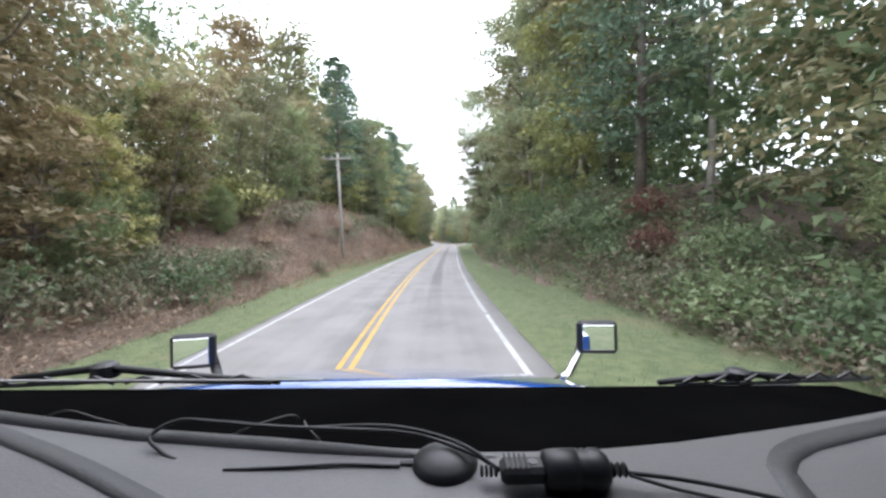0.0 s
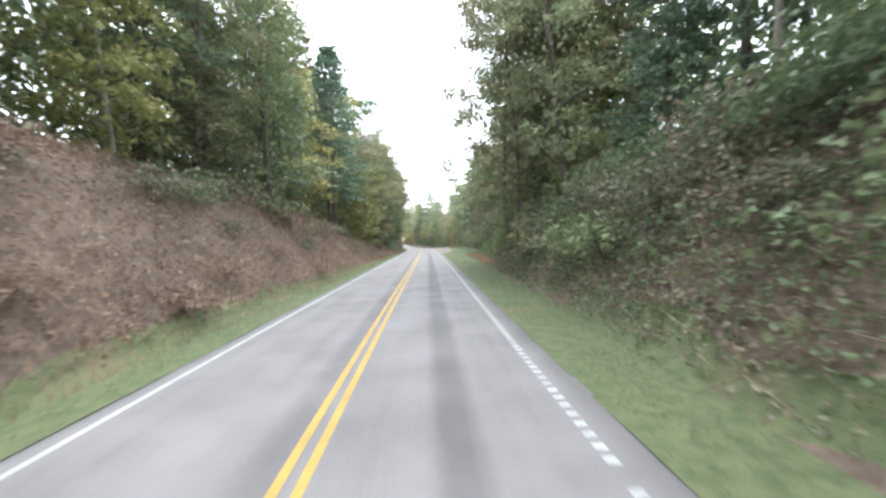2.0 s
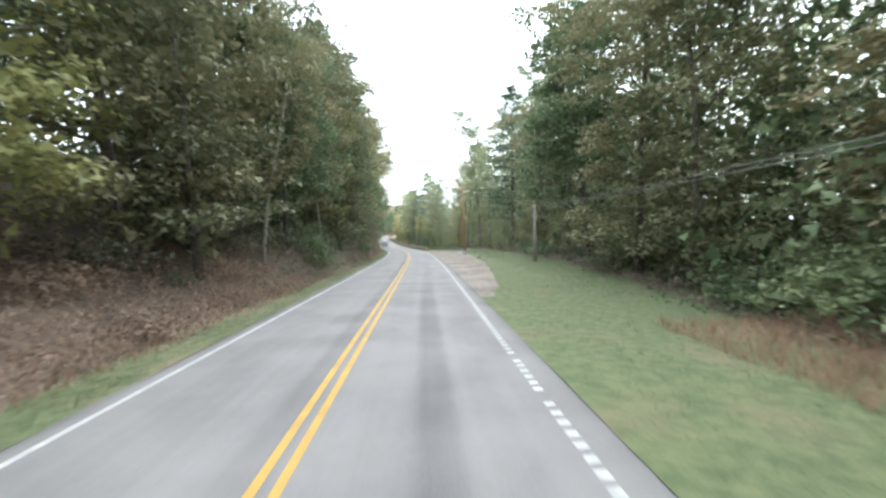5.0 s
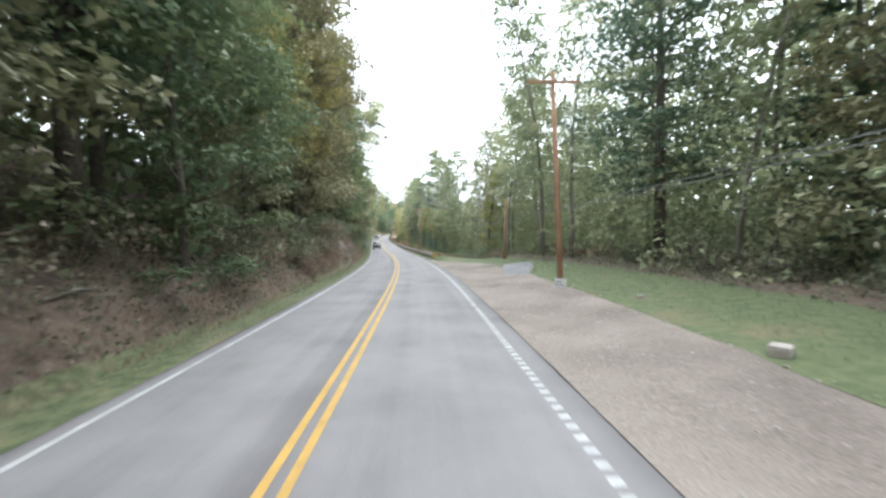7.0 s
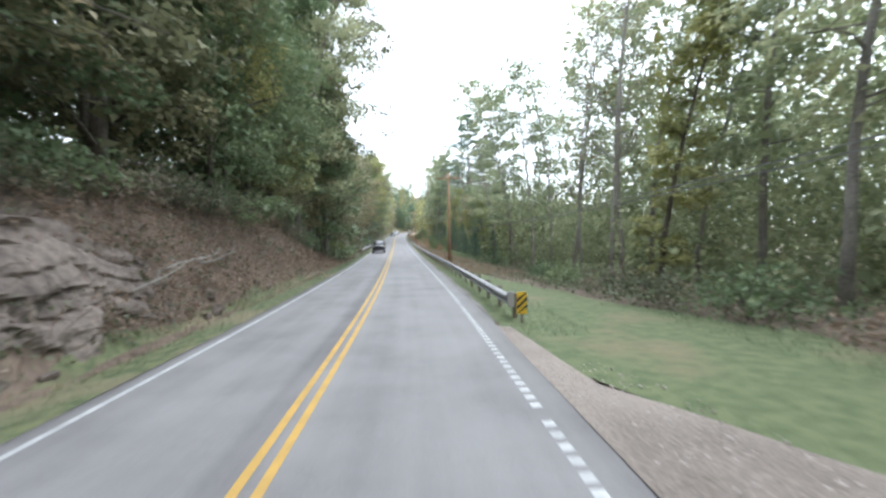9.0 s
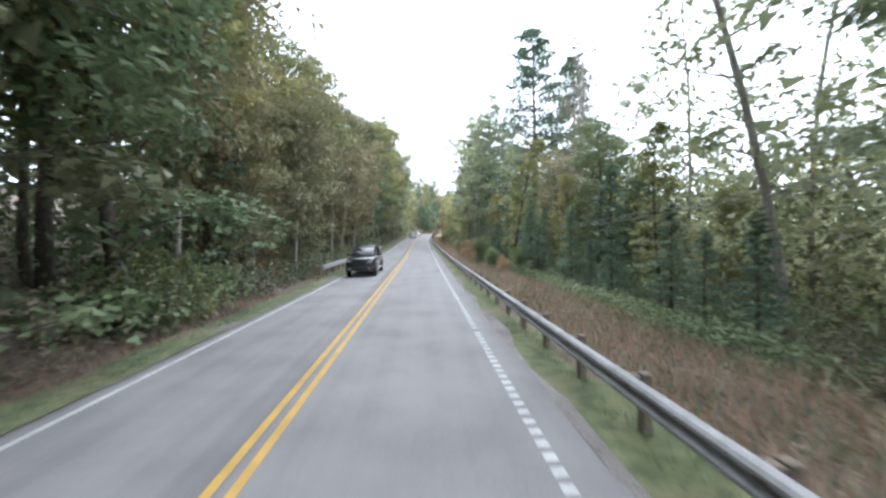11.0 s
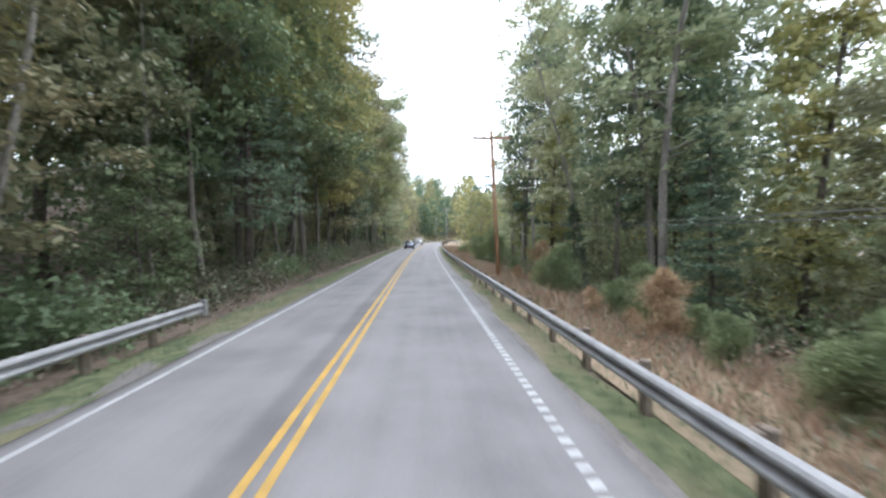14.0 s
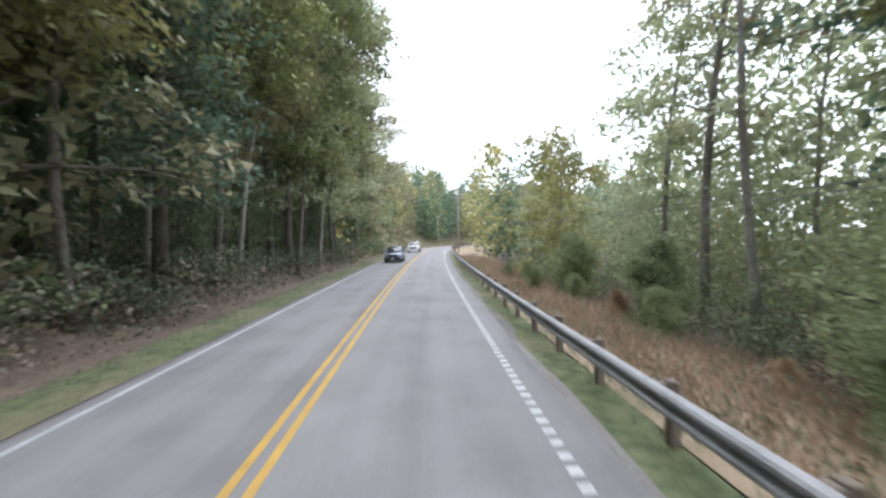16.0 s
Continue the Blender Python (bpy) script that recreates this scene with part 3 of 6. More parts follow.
def broadleaf(seed, h, low, spread, boughs, per, leaf, material, bark, label, girth=0.014, pad=0.80, category="tree", inner=420):
    """A broadleaved tree: trunk, limbs that fork, and a lobed crown of separate boughs of leaves round a dim inside."""
    rng = np.random.default_rng(seed)
    wood, leaves = Geo(), Geo()
    r0 = max(h * girth, 0.05)
    trunk = limb_path(rng, (0, 0, -0.4), (rng.normal(0, 0.04), rng.normal(0, 0.04), 1), h * 0.95, 8, 0, 0.05)
    wood.tube(trunk, [r0 * 1.25] + [r0 * (1 - 0.105 * i) for i in range(1, 9)], 7)
    centres, heights = [], np.array([p.z for p in trunk])
    lobe = Vector(rng.uniform(-40, 40, 3))
    for i in range(boughs):
        u = (i + rng.random()) / boughs
        z = h * (low + (0.97 - low) * u)
        k = min(int(np.searchsorted(heights, z)), 8)
        a = i * 2.4 + rng.normal(0, 0.4)
        w = (z / h - low) / (1 - low)
        swell = 0.85 + 0.75 * noise.noise(lobe + Vector((math.cos(a), math.sin(a), 0.22 * z)))
        reach = spread * (0.35 + 0.80 * math.sin(math.pi * min(max(0.16 + 0.78 * w, 0), 1))) * swell * rng.uniform(0.75, 1.1)
        base = trunk[max(k - 1, 0)].lerp(trunk[k], rng.random()) if k else trunk[0]
        branch = limb_path(rng, base, (math.cos(a), math.sin(a), 0.40 + 0.8 * w), reach, 3, 0.03, 0.14)
        if i % 2 == 0:
            wood.tube(branch, [r0 * 0.32 * (1 - 0.5 * w), r0 * 0.2, r0 * 0.12, 0.012], 4, False)
        centres.append(branch[3])
        for f in range(2):
            side = limb_path(rng, branch[2], (math.cos(a + (f - 0.5) * 2.2), math.sin(a + (f - 0.5) * 2.2), 0.25), reach * rng.uniform(0.28, 0.5), 2, 0.04, 0.2)
            if i % 4 == 0:
                wood.tube(side, [r0 * 0.12, r0 * 0.08, 0.008], 3, False)
            centres.append(side[2])
    leaves.pads(centres, pad * spread / 3.2, per, leaf, rng)
    if inner:
        u = rng.random(inner)
        a, q = rng.uniform(0, 6.283, inner), np.sqrt(rng.random(inner)) * 0.42 * spread * np.sin(np.pi * np.clip(0.15 + 0.75 * u, 0, 1))
        leaves.leaves(np.stack([q * np.cos(a), q * np.sin(a), h * (low + (0.9 - low) * u)], 1), leaf * 1.9, rng, 0.3, 0.8, 0.15, 1)
    t = thing("tree", label, category)
    part("trunk", wood, bark, t, smooth=True)
    part("crown", leaves, material, t)
    return t


def conifer(seed, h, low, spread, material, bark, label, whorls=20, per=16, needle=0.30, category="pine tree", young=False):
    """A pine or hemlock: straight trunk and tiers of level boughs, each a flat plate of needles with gaps between the tiers."""
    rng = np.random.default_rng(seed)
    wood, leaves = Geo(), Geo()
    r0 = max(0.012 * h, 0.03)
    wood.tube([(0, 0, -0.4), (0.02 * h * rng.normal(0, 0.3), 0, h * 0.5), (0, 0, h)], [r0 * 1.2, r0 * 0.7, 0.02], 7)
    for i in range(whorls):
        u = (i + rng.random() * 0.5) / whorls
        tier = rng.uniform(0.75, 1.15)
        for k in range(5):
            z = h * (low + (0.985 - low) * min(1, max(0, u + rng.normal(0, 0.035 if young else 0.014))))
            if rng.random() < (0.36 if young else 0.24):
                continue
            a = k * 1.257 + i * 0.7 + rng.normal(0, 0.25)
            reach = spread * ((1 - u) ** 0.7 * min(1.0, 0.55 + 2.2 * u) + 0.08) * tier * (rng.uniform(0.5, 1.6) if young else rng.uniform(0.65, 1.15))
            bough = limb_path(rng, (0, 0, z), (math.cos(a), math.sin(a), 0.85 if young else 0.34 * u + 0.06), reach, 4, 0.05, 0.07)
            wood.tube(bough, [r0 * 0.25 * (1 - 0.6 * u), r0 * 0.18, r0 * 0.12, 0.02, 0.01], 3, False)
            side = Vector((-math.sin(a), math.cos(a), 0))
            pts = [bough[2], bough[3], bough[4]] + [bough[j] + side * q * reach * 0.22 for j in (2, 3) for q in (-1, 1)]
            if young:
                for c in pts:
                    leaves.leaves(rng.normal(size=(per, 3)) * np.array([1, 1, 1.15]) * (0.10 * reach + 0.04) + np.array(c), needle * 0.75, rng, 0.3, 0.6)
            else:
                leaves.pads(pts, 0.13 * reach + 0.16 * needle / 0.30, per, needle, rng, 0.42, 0.5, 0.42)
    t = thing(category.replace(" ", "_"), label, category)
    part("trunk", wood, bark, t, smooth=True)
    part("crown", leaves, material, t)
    return t


def bare_tree(seed, h, label, bark):
    rng = np.random.default_rng(seed)
    wood, leaves = Geo(), Geo()
    r0 = 0.0065 * h
    trunk = limb_path(rng, (0, 0, -0.4), (0.03, 0.02, 1), h, 8, 0, 0.04)
    wood.tube(trunk, [r0 * (1.15 - 0.12 * i) for i in range(9)], 7)
    tips = []
    for i in range(26):
        k = 3 + i % 6
        a = i * 2.4
        b = limb_path(rng, trunk[k], (math.cos(a), math.sin(a), 1.1), h * rng.uniform(0.08, 0.2), 4, -0.02, 0.15)
        wood.tube(b, [r0 * 0.3, r0 * 0.2, r0 * 0.14, 0.02, 0.008], 4, False)
        for j in (2, 3):
            c = limb_path(rng, b[j], rng.normal(0, 0.6, 3) + np.array([0, 0, 0.7]), h * 0.06, 2, 0, 0.2)
            wood.tube(c, [0.025, 0.015, 0.006], 3, False)
            tips.append(c[-1])
    for c in tips[::2]:
        leaves.leaves(rng.normal(size=(5, 3)) * 0.5 + np.array(c), 0.25, rng)
    t = thing("tree", label, "tree")
    part("trunk", wood, bark, t, smooth=True)
    part("crown", leaves, LEAF["rust"], t)
    return t


def shrub(seed, h, w, clumps, per, leaf, material, label, name="shrub", category="shrub"):
    rng = np.random.default_rng(seed)
    wood, leaves = Geo(), Geo()
    for i in range(clumps):
        a, u = i * 2.4, math.sqrt((i + 0.5) / clumps)
        tip = (w * 0.5 * u * math.cos(a), w * 0.5 * u * math.sin(a), h * (1 - 0.65 * u * u) * rng.uniform(0.6, 1.05))
        if i % 2 == 0:
            wood.tube([(0.1 * tip[0], 0.1 * tip[1], -0.2), (0.6 * tip[0], 0.6 * tip[1], tip[2] * 0.6), tip], [0.03, 0.018, 0.006], 4, False)
        n = max(3, int(per * rng.uniform(0.5, 1.5)))
        leaves.leaves(rng.normal(size=(n, 3)) * np.array([0.2 * w, 0.2 * w, 0.17 * h]) + np.array(tip) * np.array([1, 1, 0.85]), leaf * 1.15, rng, 0.5, 0.75)
    t = thing(name, label, category)
    part("branchwork", wood, BARK, t)
    part("foliage", leaves, material, t)
    return t


KINDS = dict(
    edge_green=[broadleaf(11, 11, 0.04, 3.3, 46, 84, 0.162, LEAF["green"], BARK, "green broadleaved tree leafy to the ground"),
                broadleaf(12, 12, 0.06, 3.0, 46, 84, 0.162, LEAF["olive"], BARK, "dull olive broadleaved tree at the wood's edge")],
    edge_yellow=[broadleaf(13, 10, 0.05, 2.9, 42, 84, 0.162, LEAF["yellow"], PALE_BARK, "tree with yellowing leaves at the wood's edge")],
    edge_rust=[broadleaf(14, 11, 0.08, 2.8, 40, 78, 0.162, LEAF["rust"], BARK, "tree with rusty autumn leaves")],
    tall_green=[broadleaf(21, 20, 0.28, 4.4, 42, 60, 0.29, LEAF["green"], BARK, "tall green broadleaved forest tree", 0.0095, 0.78),
                broadleaf(22, 21, 0.30, 4.0, 42, 60, 0.29, LEAF["olive"], BARK, "tall olive-green forest tree", 0.0095, 0.80)],
    tall_yellow=[broadleaf(23, 19, 0.30, 3.8, 40, 60, 0.28, LEAF["yellow"], BARK, "tall forest tree turning yellow", 0.0095, 0.80)],
    tall_rust=[broadleaf(24, 19, 0.32, 3.6, 36, 56, 0.28, LEAF["rust"], BARK, "tall forest tree with brown autumn leaves", 0.0095, 0.82)],
    slim=[broadleaf(31, 21, 0.24, 2.5, 48, 46, 0.20, LEAF["pale"], GREY_BARK, "slender tall tree with a thin high crown", 0.0072, 0.86, inner=90),
          broadleaf(32, 20, 0.20, 2.3, 46, 44, 0.20, LEAF["pale"], PALE_BARK, "slender pale-barked tree with a thin crown", 0.0068, 0.90, inner=90)],
    pine=[conifer(41, 22, 0.18, 5.4, LEAF["pine"], BARK, "tall dark green white pine", 36, 11, 0.34),
          conifer(42, 14, 0.05, 3.0, LEAF["pine"], BARK, "dark green conifer with low boughs", 26, 12, 0.28)],
    lean=[broadleaf(15, 14, 0.32, 3.5, 42, 80, 0.16, LEAF["green"], BARK, "dark-trunked tree with a high green crown over the road", 0.0085),
          broadleaf(16, 14, 0.34, 3.3, 42, 80, 0.16, LEAF["yellow"], BARK, "dark-trunked tree with a high yellow-green crown", 0.0085),
          broadleaf(17, 13, 0.28, 3.2, 40, 80, 0.16, LEAF["olive"], PALE_BARK, "slender tree with an olive crown over the road", 0.0085)],
    great=[broadleaf(18, 21, 0.16, 5.4, 64, 100, 0.20, LEAF["pale"], BARK, "great green tree whose crown reaches over the road", 0.0105, 0.62, inner=900),
           broadleaf(19, 20, 0.20, 5.0, 60, 96, 0.20, LEAF["olive"], BARK, "great olive-green tree beside the road", 0.0105, 0.64, inner=900)],
    column=[broadleaf(33, 13, 0.04, 1.25, 46, 56, 0.17, LEAF["yellow"], BARK, "slender trunk clad in yellow-green vines", 0.011, 1.25, inner=150)],
    bare=[bare_tree(51, 19, "nearly bare grey tree with few leaves", PALE_BARK)],
)
SAPLINGS = dict(
    green=[conifer(61, 3.0, 0.02, 1.25, LEAF["young_pine"], BARK, "young green pine on the roadside slope", 15, 20, 0.13, "pine sapling", True)],
    dead=[conifer(62, 3.2, 0.03, 1.15, LEAF["dead"], BARK, "dead orange-brown young pine", 16, 19, 0.13, "pine sapling", True),
          conifer(63, 2.3, 0.03, 1.0, LEAF["dead"], BARK, "small dead brown pine sapling", 13, 18, 0.12, "pine sapling", True)],
)
SHRUBS = dict(
    green=[shrub(71, 1.9, 2.6, 26, 15, 0.175, LEAF["green"], "leafy green roadside shrub")],
    olive=[shrub(72, 1.6, 2.6, 26, 15, 0.165, LEAF["creeper"], "tangled olive and brown undergrowth bush", "undergrowth_bush", "bush")],
    dry=[shrub(73, 1.2, 2.4, 24, 15, 0.155, LEAF["vine"], "dry brown bramble thicket on a bank", "bramble_thicket", "bramble")],
    red=[shrub(74, 1.8, 2.2, 22, 22, 0.17, LEAF["red"], "low bush with dark red autumn leaves", "red_bush", "bush")],
    yellow=[shrub(75, 2.2, 2.2, 24, 22, 0.18, LEAF["yellow"], "yellow-green leafy bush on the bank", "yellow_bush", "bush")],
)
used = set()
GROWTH = {ob.name: k for pool, k in ((KINDS["edge_green"], 1.26), (KINDS["edge_yellow"], 1.12), (KINDS["edge_rust"], 1.1), (KINDS["lean"], 1.18), (SAPLINGS["dead"], 0.72)) for ob in pool}


def plant(pool, rng, s, l, scale=1.0, sink=0.1, lean=0.0):
    """Sets one of a pool of plants at a place of the ground."""
    ob = pool[int(rng.integers(len(pool)))]
    m = place_at(s, l, sink, rng.uniform(0, 360), scale * GROWTH.get(ob.name, 1.0) * rng.uniform(0.85, 1.15), lean)
    if ob.name in used:
        return copy_thing(ob, m @ Matrix.Scale(1 / ob.scale.x, 4))
    used.add(ob.name)
    ob.matrix_basis = m
    return ob


def pick(rng, **weights):
    k = list(weights)
    w = np.array([weights[i] for i in k], float)
    return k[int(rng.choice(len(k), p=w / w.sum()))]


rng = np.random.default_rng(5)
# left wood: a leafy edge on top of the bank, then taller trees up the hill
for s in np.arange(-14, 322, 5.9):
    s = s + rng.uniform(-1.6, 1.6)
    top = VERGE_L(s) + BANK_WL(s)
    if s < 40:
        k = pick(rng, edge_green=3, edge_yellow=2, edge_rust=2.4, pine=0.8)
        plant(KINDS[k], rng, s, -(top + rng.uniform(0.6, 2.5)) if s > 13 else -rng.uniform(9.6, 11.4), (0.62 if s > 13 else 1.05) if k != "pine" else 0.6)
    elif s < 62:
        k = pick(rng, edge_green=1.6, edge_yellow=6, edge_rust=0.8, pine=0.6)
        plant(KINDS[k], rng, s, -(top + rng.uniform(0.4, 2.2)), 0.98 if k != "pine" else 0.9)
    elif s > 215 and s < 268:
        k = pick(rng, edge_green=4, slim=0.8, edge_rust=1.2)
        plant(KINDS[k][-1:], rng, s, -(8.0 + rng.uniform(0, 2.6)), 0.8)
    elif 62 <= s < 150:
        k = pick(rng, edge_green=4, edge_yellow=2.2, pine=1.0)
        plant(KINDS[k], rng, s, -(top - 0.6 + rng.uniform(0, 2.0)), 1.2 if k != "pine" else 1.0)
    else:
        k = pick(rng, edge_green=5, edge_yellow=1, edge_rust=0.8, pine=0.6) if s < 262 else pick(rng, lean=5, edge_green=1, pine=0.5)
        plant(KINDS[k], rng, s, -((7.4 if s > 190 else top) + 0.2 + rng.uniform(0, 1.8)), 1.3 if k != "pine" else 0.9)
for s in np.arange(-12, 330, 9.6):
    k = pick(rng, tall_green=5, tall_yellow=1.2, tall_rust=1.2, pine=1.3, slim=0.8)
    plant(KINDS[k], rng, s + rng.uniform(-2, 2), -(rng.uniform(13.5, 18.5) if s < 40 else rng.uniform(11.5, 16.5) if s < 150 else rng.uniform(9.5, 13.5)), 0.85 if s < 12 else 0.52 if s < 36 else 0.9 if s < 60 else 1.2)
for s in list(np.arange(160, 208, 5.0)) + list(np.arange(210, 326, 6.0)):
    plant(KINDS[pick(rng, tall_green=3, tall_rust=1, tall_yellow=1)], rng, s + rng.uniform(-1.5, 1.5), -rng.uniform(9.2, 12.0), 1.05)
# crowns that hang out over the shaded bank
for s in list(np.arange(106, 160, 6.5)) + list(np.arange(183, 330, 7.0)):
    k = pick(rng, edge_green=4, lean=2) if s < 160 else "lean"
    plant(KINDS[k][2:] if 210 < s < 262 else KINDS[k][::2] if 183 < s < 262 else KINDS[k], rng, s + rng.uniform(-2, 2), -(rng.uniform(6.9, 8.2) if s < 160 else rng.uniform(6.8, 8.4)), 1.0 if s < 296 else 1.4)
plant(KINDS["edge_yellow"], rng, 93, -8.2, 1.15)
# great crowns that reach over the road
for s, l, k in ((5.5, -12.5, 0.72), (10, -13.2, 0.70), (14.5, -14.2, 0.66)):
    plant(KINDS["great"][1:], rng, s, l, k)
for s, l, k in ((204, -6.9, 1.22), (197, -8.0, 1.1), (312, -8.0, 1.1), (322, -7.6, 1.15), (333, -7.8, 1.2), (344, -8.4, 1.2)):
    plant(KINDS["great"], rng, s, l, k)
for s, l, k in ((280, -7.6, 1.35), (271, -8.4, 1.3)):
    plant(KINDS["lean"][1:2], rng, s, l, k)
for s, l, k in ((30, 9.3, 1.0), (25, 10.5, 0.95), (37, 9.8, 1.0), (62, 7.6, 0.98), (66.5, 8.2, 1.02), (57, 9.4, 0.95), (73, 10.2, 0.95), (80, 12.5, 0.9)):
    plant(KINDS["great"], rng, s, l, k)
for s in np.arange(158, 194, 3.6):
    plant(KINDS["edge_green"], rng, s + rng.uniform(-1, 1), -(8.4 + rng.uniform(0, 1.4)), 0.95)
for s in np.arange(146, 172, 1.6):
    plant(SHRUBS[pick(rng, olive=3, green=3, dry=1)], rng, s, -(VERGE_L(s) + rng.uniform(1.5, 2.8)), 0.7)
# the tall pine by the left bend
plant(KINDS["pine"][:1], rng, 131, -9.0, 1.15)
plant(KINDS["pine"][:1], rng, 137, -8.5, 1.0)
# right wood
for s in np.arange(-14, 330, 6.0):
    s = s + rng.uniform(-1.6, 1.6)
    top = VERGE_R(s) + BANK_WR(s)
    if s < 76:
        k = pick(rng, edge_green=2.5, pine=0.6, edge_yellow=1.6, slim=1.2)
        plant(KINDS[k], rng, s, top + rng.uniform(0.2, 2.4), 0.8 if k in ("pine", "slim") else 1.05)
    elif s < 112:
        k = pick(rng, edge_green=2, tall_green=2.5, pine=1)
        plant(KINDS[k], rng, s, rng.uniform(13.5, 16.5), 1.1 if k != "pine" else 0.8)
    elif s < 150:
        k = pick(rng, slim=3, tall_green=1.6, edge_green=1.2, pine=0.8)
        plant(KINDS[k], rng, s, rng.uniform(14.5, 17.0), 1.2 if k != "edge_green" else 1.3)
    elif s < 208:
        k = pick(rng, slim=5, bare=1.0, column=0.6)
        plant(KINDS[k], rng, s, (rng.uniform(13.6, 16.0) if s < 172 else rng.uniform(13.0, 15.0)) + (2.5 if k == "tall_green" else 0), 1.25)
    elif s > 308:
        k = pick(rng, edge_green=2, edge_yellow=1, slim=1)
        plant(KINDS[k], rng, s, rng.uniform(10.5, 15), 0.9 if k != "slim" else 0.55)
    else:
        k = pick(rng, slim=0.5, edge_green=1.0, bare=3.0, edge_yellow=1.6) if s < 258 else pick(rng, slim=4, column=0.5, bare=2.0, pine=0.3 if s < 275 else 0.0)
        plant(KINDS[k], rng, s, rng.uniform(13.0, 17) if s < 258 else rng.uniform(12.0, 15.0), ((1.0 if k == "bare" else 0.62) if s < 258 else 1.22 if s < 300 else 1.0) if k != "pine" else 1.05)
for s in np.arange(-12, 306, 6.8):
    k = pick(rng, tall_green=4, slim=2, pine=1) if s < 80 else pick(rng, slim=6, tall_green=1.0, bare=0.8, pine=0.8, tall_yellow=0.4) if s < 148 else pick(rng, slim=6, bare=1.5, pine=0.5) if s < 206 else pick(rng, bare=3 if s < 270 else 1, slim=2, pine=0.5 if s < 280 else 0.0)
    plant(KINDS[k], rng, s + rng.uniform(-2, 2), rng.uniform(11.0, 15.5) if s < 80 else rng.uniform(17, 22), 1.1 if s < 150 else (0.7 if 206 < s < 258 and k != "bare" else 1.1))
# a closed stand of tall thin trees behind the guardrail
for s in list(np.arange(176, 208, 6.4)) + list(np.arange(264, 308, 9.0)):
    k = pick(rng, slim=4, bare=1.0, pine=0.3) if s < 220 else pick(rng, slim=3, bare=2)
    plant(KINDS[k], rng, s + rng.uniform(-1.5, 1.5), (rng.uniform(13.4, 16.0) if s < 220 else rng.uniform(11.8, 14.5)) + (3 if k == "tall_green" else 0), (1.1 if s < 220 else 1.2) if k != "pine" else 1.0)
# the white pines and the bare trees over the far guardrail
for s, l, k in ((248, 17.5, 1.3), (243, 21, 1.1), (271, 15.8, 1.08), (274, 19, 1.1), (290, 15.8, 1.15)):
    plant(KINDS["pine"][:1], rng, s, l, k)
for s, l in ((246, 14), (250, 17), (238, 19)):
    plant(KINDS["bare"], rng, s, l, 1.0)
for s, l in ((229, 13.5), (238, 13.5)):
    plant(KINDS["edge_yellow"], rng, s, l, 0.6)
for s, l in ((222, 14), (227, 16), (234, 16)):
    plant(KINDS["edge_green"], rng, s, l, 0.85)

for s, l, k in ((231, 10.4, 0.95), (223.5, 13.6, 0.7), (239, 12.4, 0.9), (246, 14.5, 1.0), (214, 13.5, 0.8), (256, 13.0, 0.85), (290, 12.5, 0.8)):
    plant(KINDS["column"], rng, s, l, k)
for s, l, k in ((226, 11.6, 0.42), (229, 12.6, 0.5), (235, 12.2, 0.5), (243, 12.8, 0.55), (219, 13.5, 0.55), (252, 12.4, 0.5), (263, 12.6, 0.55), (275, 12.2, 0.5)):
    plant(KINDS["pine"][1:], rng, s, l, k)
for s in np.arange(203, 240, 2.3):
    plant(KINDS["pine"][1:], rng, s + rng.uniform(-0.8, 0.8), rng.uniform(9.6, 11.6), rng.uniform(0.26, 0.42))
# undergrowth
for s in np.arange(-8, 318, 3.6):
    s = s + rng.uniform(-1, 1)
    if s < 20:
        k, l = pick(rng, green=3, olive=2), -(VERGE_L(s) + rng.uniform(1, 4))
    elif s < 62:
        k, l = pick(rng, dry=3, olive=1, green=0.7), -(VERGE_L(s) + BANK_WL(s) * rng.uniform(0.5, 1.1))
    elif s < 110:
        k, l = pick(rng, dry=3, olive=1, green=1.2), -(VERGE_L(s) + BANK_WL(s) * rng.uniform(0.5, 1.2))
    elif s < 160:
        k, l = pick(rng, olive=3, green=1, dry=1), -(VERGE_L(s) + BANK_WL(s) * rng.uniform(0.3, 1.0))
    elif s < 192:
        k, l = pick(rng, olive=2, green=1), -(VERGE_L(s) + BANK_WL(s) + rng.uniform(0.3, 1.5))
    else:
        k, l = pick(rng, green=3, olive=2), -(VERGE_L(s) + rng.uniform(1.4, 5))
    plant(SHRUBS[k], rng, s, l, 0.9)
for s in np.arange(-6, 318, 3.6):
    s = s + rng.uniform(-1, 1)
    if s < 22:
        k, l = pick(rng, green=3, olive=2), VERGE_R(s) + rng.uniform(0.8, 3)
    elif s < 76:
        k, l = pick(rng, olive=3, green=1.8, dry=0.15), VERGE_R(s) + BANK_WR(s) * rng.uniform(0.4, 1.2)
    elif s < 186:
        k, l = pick(rng, green=2, olive=2, dry=0.6), VERGE_R(s) + rng.uniform(1.0, 4)
    else:
        k, l = pick(rng, green=2, olive=2, dry=1.4), VERGE_R(s) + rng.uniform(3.5, 8)
    plant(SHRUBS[k], rng, s, l, 0.9)
for s in np.arange(16, 78, 2.3):
    k = pick(rng, green=3, olive=3, yellow=0.3)
    plant(SHRUBS[k], rng, s + rng.uniform(-1, 1), VERGE_R(s) + BANK_WR(s) * rng.uniform(0.55, 1.5), 0.95)
for s in np.arange(26, 108, 3.4):
    k = pick(rng, dry=3, olive=1)
    plant(SHRUBS[k], rng, s + rng.uniform(-1, 1), -VERGE_L(s) - BANK_WL(s) * rng.uniform(0.1, 0.7), 0.6)
